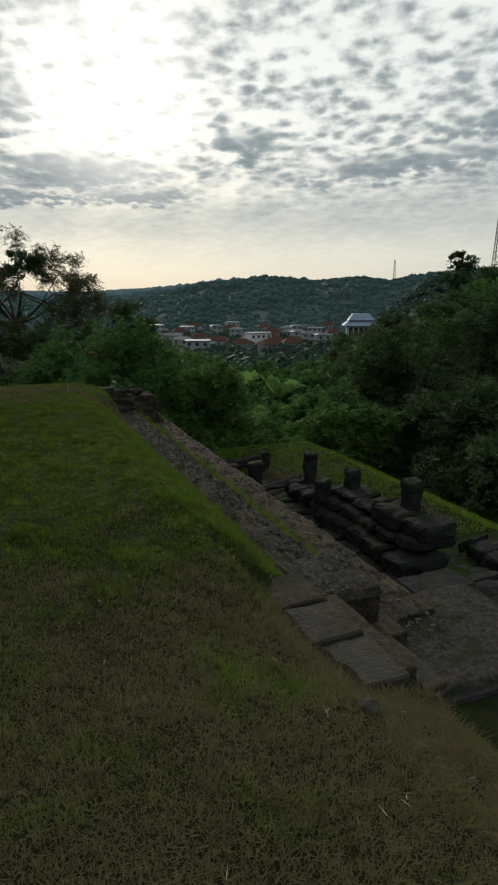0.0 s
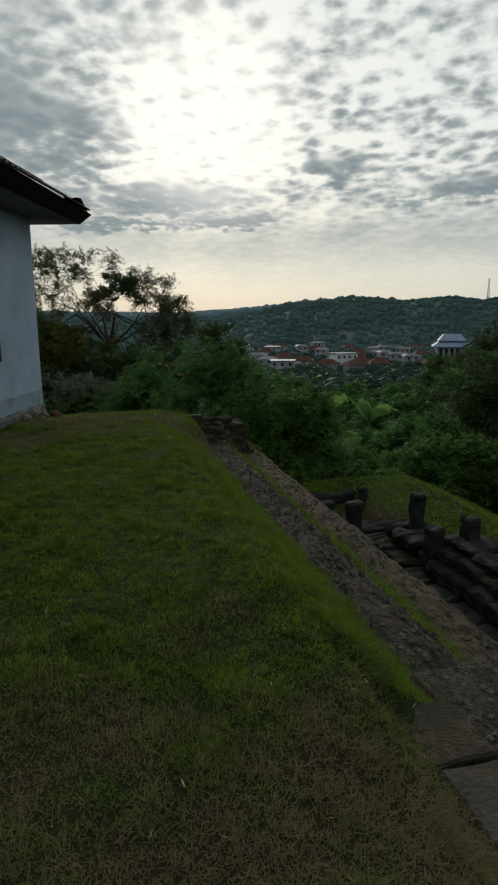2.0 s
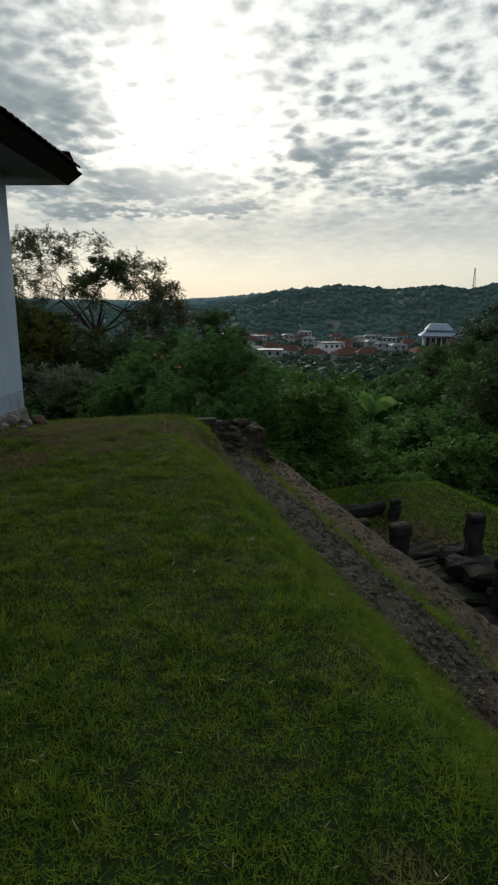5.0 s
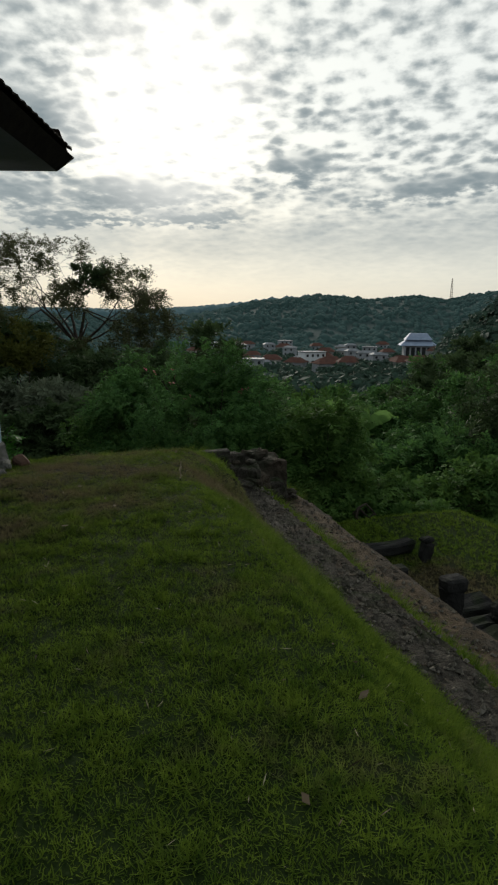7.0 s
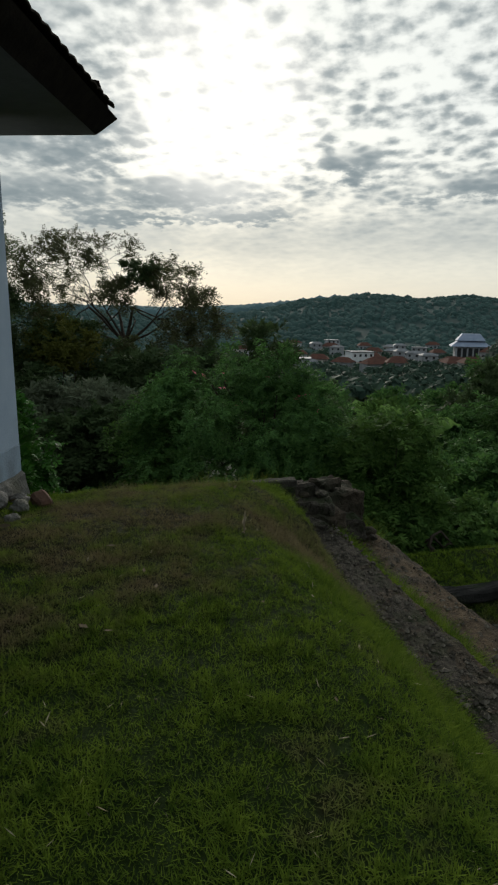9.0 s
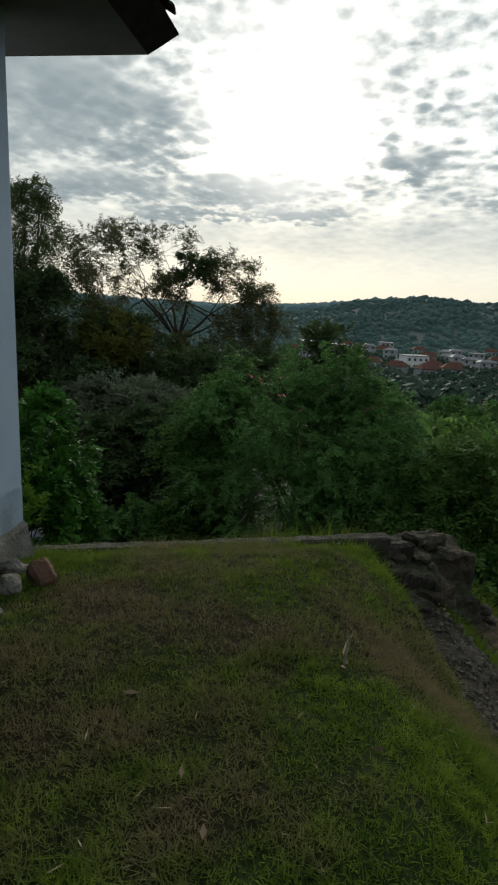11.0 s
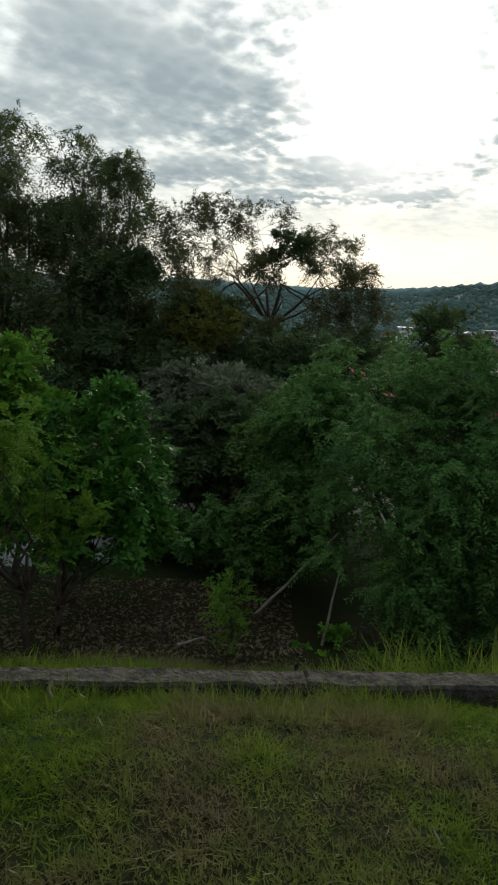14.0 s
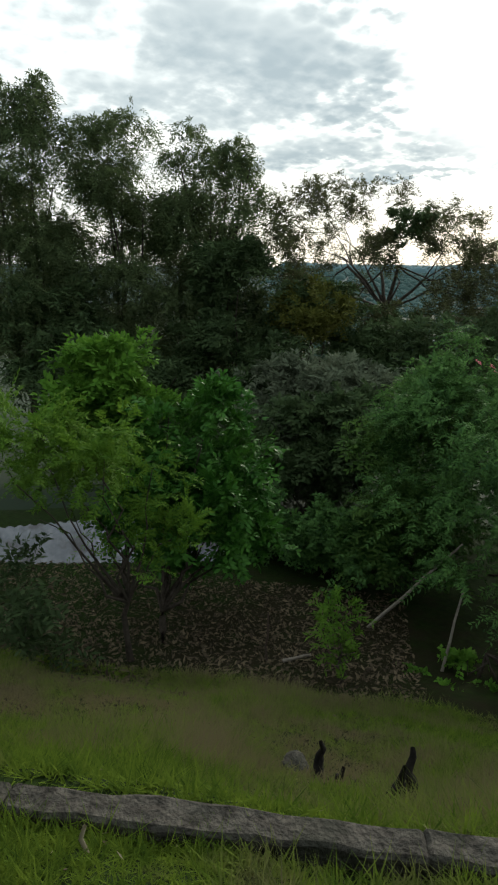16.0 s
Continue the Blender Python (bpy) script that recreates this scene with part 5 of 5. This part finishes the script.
def village():
    rnd = random.Random(8)
    protos = [(cottage(9, 7, 3.4, M_RENDER, M_ROOF_RED), "white house with a red clay roof among trees"), (cottage(11, 8, 3.2, M_PLASTER, M_ROOF_RED), "grey plastered house with a red-brown roof"),
              (cottage(8, 6, 6.0, M_RENDER, M_ROOF_GREY, storeys=2, rise=0.2), "two-storey white house with a grey sheet roof"), (cottage(12, 7, 3.4, M_PLASTER, M_ROOF_GREY, rise=0.22), "low grey house with a pale sheet roof"),
              (cottage(10, 8, 5.6, M_RENDER, M_ROOF_GREY, True, 2), "white flat-roofed house in the valley")]
    n = 0
    spots = []
    for _ in range(400):
        if n > 50:
            break
        a, r = radians(rnd.uniform(-10.5, 15.5)), rnd.uniform(255, 490)
        x, y = r * math.sin(a), r * math.cos(a)
        if any(math.hypot(x - p, y - q) < 15 for p, q in spots) or math.hypot(x - 7, y - 322) < 20 or math.hypot(x - 69, y - 355) < 24:
            continue
        spots.append((x, y))
        t, label = protos[rnd.choice((0, 0, 1, 1, 1, 2, 3, 3, 4))]
        m = pose(x, y, ground1(x, y) + 0.5, 0, 0, rnd.uniform(-35, 35))
        if n < 5:
            t, label = protos[n]
            t.matrix_basis = m
        else:
            t = copy_thing(t, m)
        tagged(t, label, "house", "village houses")
        n += 1
    w = cottage(12, 9, 9.6, M_WHITE, M_ROOF_GREY, True, 3)
    w.name = "tall_white_house"
    w.matrix_basis = pose(7.3, 322, -26.8, 0, 0, 24)
    tagged(w, "tall white flat-roofed house standing above the village", "house")
    w2 = cottage(8, 7, 5.0, M_RENDER, M_ROOF_GREY, True, 2)
    w2.matrix_basis = pose(-0.5, 317, -27.0, 0, 0, 24)
    tagged(w2, "white flat-roofed annex beside the tall house", "house", "village houses")
    h = empty("meeting_hall", 68, 352, -24, "large hall with a two-tiered blue-grey roof and white columns", "building", rz=-6)
    bm = bmesh.new()
    box(bm, (-8, -7, -4), (8, 7, 9.5))
    part("wall", bm, M_RENDER, h)
    for i in range(5):
        bm = bmesh.new()
        box(bm, (-6.9 + i * 2.9, -7.1, 0.5), (-4.9 + i * 2.9, -6.9, 8.6), 0.05)
        part("window", bm, M_GLASS_DARK, h)
    for z, s, hr in ((9.5, 10.5, 3.0), (12.6, 7.5, 3.6)):
        bm = bmesh.new()
        c = [bm.verts.new(p) for p in ((-s, -s * 0.85, z), (s, -s * 0.85, z), (s, s * 0.85, z), (-s, s * 0.85, z), (-s * 0.62, -s * 0.4, z + hr), (s * 0.62, -s * 0.4, z + hr), (s * 0.62, s * 0.4, z + hr), (-s * 0.62, s * 0.4, z + hr))]
        for f in ((0, 1, 5, 4), (1, 2, 6, 5), (2, 3, 7, 6), (3, 0, 4, 7), (4, 5, 6, 7), (3, 2, 1, 0)):
            bm.faces.new([c[i] for i in f])
        part("roof", bm, M_ROOF_BLUE, h)
    for name, x, y, z, hh, wd, label in (("radio_mast", 60.5, 149, 0, 17, 1.3, "tall grey lattice radio mast on the hillside"), ("radio_mast", 190, 775, 20, 26, 2.2, "slender radio mast on the far ridge")):
        z = ground1(x, y)
        mast = empty(name, x, y, z, label, "mast")
        segs = []
        corner = [np.array([math.cos(k * 2.094), math.sin(k * 2.094), 0]) * wd for k in range(3)]
        steps = 11
        for s in range(steps):
            for k in range(3):
                f0, f1 = 1 - 0.75 * s / steps, 1 - 0.75 * (s + 1) / steps
                a0, a1 = corner[k] * f0 + np.array([0, 0, hh * s / steps]), corner[k] * f1 + np.array([0, 0, hh * (s + 1) / steps])
                b1 = corner[(k + 1) % 3] * f1 + np.array([0, 0, hh * (s + 1) / steps])
                segs += [(a0, a1, wd * 0.07, wd * 0.07), (a0, b1, wd * 0.04, wd * 0.04), (a1, b1, wd * 0.04, wd * 0.04)]
        obj("lattice", mesh_np("lattice", *tubes(segs, 4)), M_IRON, mast)


woods()
village()

# ---- lesser plants and things on the slope ----


def banana(x, y, seed, n, size, lean, label):
    rng = np.random.default_rng(seed)
    z = ground1(x, y)
    t = empty("banana_plant", x, y, z, label, "plant", "banana plants")
    h = lean
    obj("stem", mesh_np("stem", *tubes([((0, 0, -0.2), (0.1, 0, h * 0.5), 0.14, 0.11), ((0.1, 0, h * 0.5), (0.1, 0.05, h), 0.11, 0.06)], 7), True), M_LEAF_BUSH, t)
    for k in range(n):
        a = rng.uniform(0, 6.28)
        d = np.array([math.cos(a), math.sin(a), 0]) * rng.uniform(0.25, 0.8) + np.array([0, 0, 0.9])
        d /= np.linalg.norm(d)
        side = np.cross(d, (math.sin(a + 0.4), -math.cos(a + 0.4), 0.3))
        side /= np.linalg.norm(side)
        vs, fs = [], []
        m = 10
        for i in range(m + 1):
            s = i / m
            c = np.array([0.1, 0.05, h]) + d * size * s + np.array([0, 0, -0.5]) * size * s * s * rng.uniform(0.8, 1.2)
            w = size * 0.14 * math.sin(math.pi * min(1, 0.08 + s * 0.95)) ** 0.7 + 0.01
            vs += [c - side * w + [0, 0, 0.06 * size], c, c + side * w + [0, 0, 0.06 * size]]
            if i:
                b = 3 * i
                fs += [(b - 3, b - 2, b + 1, b), (b - 2, b - 1, b + 2, b + 1)]
        obj("leaf", mesh_np("leaf", vs, fs, True), M_BANANA, t)


def pole(name, a, b, r, label, mat=M_DEADWOOD, category="pole"):
    a, b = np.array(a, float), np.array(b, float)
    rng = np.random.default_rng(int(abs(a[0]) * 100))
    pts = [(b - a) * i / 5 + rng.normal(size=3) * 0.012 * (0 < i < 5) for i in range(6)]
    ob = obj(name, mesh_np(name, *chain(pts, [r * (1.1 - 0.1 * i) for i in range(6)]), True), mat, None, label, category)
    ob.location = a
    return ob


def rock(name, x, y, s, seed, label, mat, group="", category="stone", z=None, squash=0.6):
    bm = bmesh.new()
    bmesh.ops.create_icosphere(bm, subdivisions=3, radius=1.0)
    for v in bm.verts:
        n = noise.noise_vector(v.co * 1.3 + Vector((seed * 5.1, seed, 0)))
        v.co = v.co * (1 + 0.35 * n.x) + noise.noise_vector(v.co * 4 + Vector((seed, 0, 0))) * 0.07
        v.co = Vector((v.co.x * s, v.co.y * s * 0.8, v.co.z * s * squash))
    ob = part(name, bm, mat)
    ob.matrix_basis = pose(x, y, (ground1(x, y) if z is None else z) + s * squash * 0.35, 0, 0, seed * 47)
    return tagged(ob, label, category, group)


def stump(x, y, h, seed, label):
    rng = np.random.default_rng(seed)
    z = ground1(x, y)
    t = empty("burnt_stump", x, y, z, label, "stump", "charred stumps")
    for k in range(3):
        p = np.array([rng.normal() * 0.04, rng.normal() * 0.04, -0.1])
        d = np.array([(-0.16, 0.34, 0.05)[k], rng.normal() * 0.08, 1.0])
        hh = h * (1.0, 0.75, 0.4)[k]
        pts = [p]
        for i in range(6):
            pts.append(pts[-1] + d * hh / 6 + rng.normal(size=3) * 0.025)
        obj("prong", mesh_np("prong", *chain(pts, [0.058 * (1 - 0.125 * i) for i in range(7)]), True), M_BURNT, t)


def slope_things():
    banana(-0.75, 36.5, 5, 6, 2.7, 2.9, "banana plant with broad pale green leaves")
    banana(1.9, 35.5, 6, 7, 2.4, 2.3, "banana plant with drooping torn leaves")
    banana(1.2, 30.0, 7, 5, 1.8, 1.2, "young banana plant on the slope")
    pole("leaning_pole", (-7.35, 20.5, ground1(-7.35, 20.5) - 0.1), (-5.85, 21.1, -3.2), 0.034, "bleached pole leaning into the bush")
    pole("upright_pole", (-5.62, 19.48, ground1(-5.62, 19.48) - 0.1), (-5.48, 19.8, -3.3), 0.026, "thin bleached pole leaning against the bush")
    pole("iron_stake", (-8.0, 17.9, ground1(-8.0, 17.9) - 0.2), (-7.98, 17.9, ground1(-8.0, 17.9) + 0.9), 0.020, "thin dark iron stake in the litter", M_IRON, "stake")
    pole("fallen_branch", (-7.78, 18.05, ground1(-7.78, 18.05) + 0.03), (-7.38, 18.25, ground1(-7.38, 18.25) + 0.2), 0.03, "pale fallen branch on the slope", M_DEADWOOD, "branch")
    pole("bare_pole", (-6.4, 35.5, -4.5), (-4.6, 36.2, 0.2), 0.05, "thin bare pole rising from the thicket")
    stump(-5.17, 14.08, 0.46, 4, "charred forked stump in the grass")
    stump(-4.53, 13.76, 0.42, 6, "charred broken stump in the grass")
    rock("rock", -5.43, 14.1, 0.13, 3, "pale rounded rock lying in the slope grass", M_CONCRETE, "rocks on the slope")
    rock("rock", -6.9, 13.0, 0.10, 9, "pale rock beside the kerb", M_CONCRETE, "rocks on the slope")
    rock("rock", -4.2, 13.9, 0.09, 6, "small rock in the slope grass", M_STONE, "rocks on the slope")
    # stones and a brick by the house corner
    for i, (x, y, s) in enumerate(((-4.98, 10.72, 0.16), (-4.86, 10.42, 0.10), (-4.72, 10.75, 0.09), (-4.85, 10.98, 0.08), (-4.62, 10.45, 0.06))):
        rock("cobble", x, y, s, i + 20, "grey rounded cobble at the foot of the house", M_PLINTH, "stones by the house")
    bm = block(44, 0.19, 0.12, 0.10, 0.018, 3, 0.02)
    b = part("broken_brick", bm, M_BRICK)
    b.matrix_basis = pose(-4.64, 10.93, ground1(-4.64, 10.93) - 0.025, 8, 14, -38)
    tagged(b, "broken red brick lying by the house corner", "brick")
    rock("pale_stone", 0.43, 3.4, 0.055, 31, "pale stone half sunk in the dry grass", M_CONCRETE, "stones on the bank")
    for i, (x, y, s) in enumerate(((0.62, 3.2, 0.03), (0.78, 3.1, 0.035), (0.92, 2.95, 0.025), (0.55, 3.35, 0.03), (1.1, 3.2, 0.03))):
        rock("pale_stone", x, y, s, 40 + i, "small stone in the grass of the bank", M_STONE, "stones on the bank")
    pole("wooden_peg", (-5.01, 11.79, -0.46), (-4.99, 11.82, -0.2), 0.011, "short pale wooden peg stuck in the lawn", M_STRAW, "peg")
    pole("grass_stalk", (-2.94, 10.6, -0.02), (-2.93, 10.61, 0.14), 0.012, "pale broken stalk standing in the lawn", M_STRAW, "stalk")
    # tin-roofed shed below
    z = ground1(-14.6, 19.2)
    s = empty("tin_shed", -14.3, 19.9, z, "low shed roofed with weathered corrugated tin", "shed", rz=47)
    n, verts, faces = 90, [], []
    for i in range(n + 1):
        x = -3.4 + 6.8 * i / n
        w = 0.035 * math.sin(i * 1.9)
        verts += [(x, -1.3, -0.34 + w), (x, 1.3, 0.45 + w)]
        if i:
            faces.append((2 * i - 2, 2 * i, 2 * i + 1, 2 * i - 1))
    obj("roof_sheet", mesh_np("roof_sheet", verts, faces, True), M_TIN, s, "weathered corrugated tin sheet")
    bm = bmesh.new()
    box(bm, (-3.3, -1.2, -0.6), (3.3, -1.08, -0.4), 0.01)
    box(bm, (-3.3, 1.1, -0.6), (3.3, 1.22, 0.34), 0.01)
    part("shed_wall", bm, M_CONCRETE, s)
    # low growth on the slope
    rng = np.random.default_rng(5)
    tree("fern_sapling", -6.7, 17.8, "slender sapling with flat feathery fronds", [(-6.75, 17.8, -3.4, 0.28, 0.25, 0.3), (-6.6, 17.9, -3.9, 0.3, 0.25, 0.2)], M_LEAF_FEATHER, 90, 18, 4, 0.28, 12, 0.09, 0.022, 0.35, 0.02, category="sapling")
    tree("creeper_mound", -9.2, 22.6, "mound of light green creepers on the slope", [(-9.0, 22.6, -4.9, 1.5, 1.0, 0.8), (-8.0, 22.4, -4.6, 1.0, 0.9, 1.0), (-10.6, 23.2, -4.8, 1.3, 1.0, 0.9)], M_LEAF_BUSH, 91, 260, 8, 0.35, 7, 0.11, 0.055, 0.4, 0.04, category="bush")
    tree("creeper_mound", -5.0, 19.6, "low green creepers at the foot of the bush", [(-5.2, 19.4, -4.9, 0.9, 0.6, 0.35), (-3.8, 19.0, -4.8, 1.1, 0.7, 0.4), (-2.2, 19.2, -4.9, 1.2, 0.8, 0.4)], M_LEAF_BRIGHT, 92, 160, 8, 0.25, 6, 0.09, 0.05, 0.4, 0.03, category="bush")
    tree("dark_thicket", -11.5, 25.4, "dark tangled thicket on the slope", [(-11.4, 25.4, -3.9, 1.6, 1.2, 1.5), (-10.0, 26.2, -3.4, 1.6, 1.4, 1.6), (-13.4, 24.6, -4.4, 2.0, 1.2, 1.2)], M_LEAF_DARK, 93, 260, 8, 0.5, 7, 0.18, 0.07, 0.4, 0.06, category="bush")
    tree("thin_shrub", -10.6, 15.4, "thin bare-stemmed shrub with few leaves", [(-10.7, 15.4, -2.9, 0.5, 0.4, 0.5), (-10.5, 15.3, -3.6, 0.5, 0.4, 0.4)], M_LEAF_DARK, 94, 30, 4, 0.35, 7, 0.13, 0.04, 0.3, 0.02, category="shrub")


slope_things()
loose_stones()

# ---- grass, litter ----


def blades(rng, x, y, h, w, lean, per):
    """Tufts of grass at x, y: per blades each, of height h and width w."""
    n = len(x)
    z = ground(x, y)
    c = np.repeat(np.stack([x, y, z - 0.004], -1), per, 0) + np.concatenate([rng.normal(size=(n * per, 2)) * 0.012, np.zeros((n * per, 1))], 1)
    hh = np.repeat(h, per) * rng.uniform(0.5, 1.25, n * per)
    a = rng.uniform(0, 2 * np.pi, n * per)
    out = np.stack([np.cos(a), np.sin(a), np.zeros_like(a)], -1)
    side = np.stack([-np.sin(a), np.cos(a), np.zeros_like(a)], -1) * (w * rng.uniform(0.7, 1.3, (n * per, 1)))
    ln = lean * rng.uniform(0.2, 1.3, (n * per, 1))
    tip = c + out * hh[:, None] * ln * 1.15 + np.array([0, 0, 0.92]) * hh[:, None] * np.clip(1.1 - 0.35 * ln, 0.3, 1)
    v = np.stack([c - side, c + side, tip], 1).reshape(-1, 3)
    return v, np.arange(len(v)).reshape(-1, 3)


def grass_object(name, rng, x, y, h, w, lean, per, mat, label):
    v, faces = blades(rng, x, y, h, w * 1.25, lean, per)
    obj(name, mesh_np(name, v, faces), mat, None, label, "grass", kind="stuff")


def lawn():
    rng = np.random.default_rng(4)

    def field(n, u0, u1, v0, v1):
        u, v = rng.uniform(u0, u1, n), rng.uniform(v0, v1, n)
        return OX + u * UX + v * VX, OY + u * UY + v * VY, u, v

    x, y, u, v = field(140000, -5.2, 8.1, -5.2, 0.02)
    dist = np.hypot(x + 2, y - 6)
    keep = ~((x < -4.95 + 0.087 * (11.36 - y)) & (y < 11.4))
    keep &= ~((u < -0.3) & (u > -1.7) & (v > -0.45))
    keep &= np.abs(x) < 7
    keep &= np.array([noise.noise(Vector((a, b, 0)) * 1.4) + 0.6 * noise.noise(Vector((a, b, 9)) * 5) for a, b in zip(x, y)]) > -0.9
    x, y, v, u = x[keep], y[keep], v[keep], u[keep]
    h = 0.026 + 0.030 * smooth(v, -0.9, -0.25) * (1 - smooth(u, 6.2, 7.2)) + 0.016 * rng.random(len(x))
    h = h * (0.75 + 1.0 * np.clip(np.array([noise.noise(Vector((a, b, 5)) * 4.5) for a, b in zip(x, y)]) + 0.15, 0, 1))
    grass_object("lawn_grass", rng, x, y, h, 0.0021, 1.15, 7, M_BLADE, "short coarse lawn with dry patches")
    x, y, u, v = field(15000, -4.6, -1.2, -3.6, 0.9)
    keep = ~((u > -1.7) & (v > -0.5))
    grass_object("bank_grass", rng, x[keep], y[keep], rng.uniform(0.018, 0.042, keep.sum()), 0.0017, 1.5, 7, M_BLADE, "thin dry grass on the worn bank")
    x, y, u, v = field(3800, 0.5, 8.9, 0.44, 0.74)
    keep = np.array([noise.noise(Vector((a, b, 4)) * 1.1) for a in u for b in (0.0,)]) > -0.25
    grass_object("ledge_grass", rng, x[keep], y[keep], np.full(keep.sum(), 0.13), 0.0034, 1.0, 8, M_BLADE, "line of grass growing between the wall's ledges")
    x, y, u, v = field(9000, 3.6, 11.5, 3.7, 8.5)
    keep = rng.random(len(x)) < 0.9
    x2, y2, u, v = field(5000, 6.4, 12.5, 2.2, 3.8)
    x, y, keep = np.append(x, x2), np.append(y, y2), np.append(keep, np.ones(5000, bool))
    grass_object("terrace_grass", rng, x[keep], y[keep], rng.uniform(0.05, 0.09, keep.sum()), 0.006, 1.0, 5, M_BLADE, "bright grass on the lower terrace")
    x, y, u, v = field(44000, 8.2, 13.6, -7.5, 2.5)
    tall = np.array([noise.noise(Vector((a, b, 2)) * 0.8) for a, b in zip(x, y)])
    keep = tall + rng.random(len(x)) * 0.7 > -0.1
    grass_object("slope_grass", rng, x[keep], y[keep], ((0.075 + 0.30 * np.clip(tall + 0.08, 0, 1)) * rng.uniform(0.6, 1.3, len(x)))[keep], 0.0036, 1.1, 6, M_BLADE, "uneven tall grass on the slope below the kerb")
    k = rng.random(4200)
    off = 0.06 + 0.5 * rng.random(4200) ** 1.4
    x, y = -9.4 + 6.4 * k + off * 0.44, 9.93 + 3.12 * k - off * 0.9
    keep = np.array([noise.noise(Vector((a, b, 7)) * 2.2) for a, b in zip(x, y)]) > -0.15
    x, y = x[keep], y[keep]
    grass_object("kerb_grass", rng, x, y, rng.uniform(0.035, 0.12, len(x)), 0.0026, 1.1, 9, M_BLADE, "tufts of longer grass along the kerb")
    # litter
    def scatter_leaves(name, n, u0, u1, v0, v1, size, label, mat=M_LITTER, wide=0.35, lift=0.03):
        x, y, u, v = field(n, u0, u1, v0, v1)
        keep = ~((x < -5.0) & (y < 11.4))
        x, y = x[keep], y[keep]
        n = len(x)
        c = np.stack([x, y, ground(x, y) + lift], -1)
        a = rng.normal(size=(n, 3)) * np.array([1, 1, 0.3])
        a /= np.linalg.norm(a, axis=1, keepdims=True)
        b = np.cross(a, rng.normal(size=(n, 3)) * 0.5 + np.array([0, 0, 1]))
        b /= np.linalg.norm(b, axis=1, keepdims=True)
        s = size * (0.25 + 1.2 * rng.random((n, 1)) ** 2.5)
        vv = np.stack([c - a * s, c + b * s * wide, c + a * s, c - b * s * wide], 1).reshape(-1, 3)
        obj(name, mesh_np(name, vv, np.arange(len(vv)).reshape(-1, 4)), mat, None, label, "litter", kind="stuff")

    scatter_leaves("fallen_leaves", 170, -4, 8, -5, 0, 0.035, "a few dry leaves and clippings on the lawn")
    scatter_leaves("straw_clippings", 2600, -5, 8.4, -5, 0.4, 0.022, "pale dry clippings strewn over the lawn", M_STRAW, 0.08, 0.046)
    scatter_leaves("leaf_litter", 19000, 12.4, 18.5, -11, -0.5, 0.055, "brown leaf litter covering the slope")
    scatter_leaves("wall_debris", 900, 0.1, 8.2, 0.0, 1.2, 0.02, "dry bits and crumbs on the wall's ledges")


lawn()
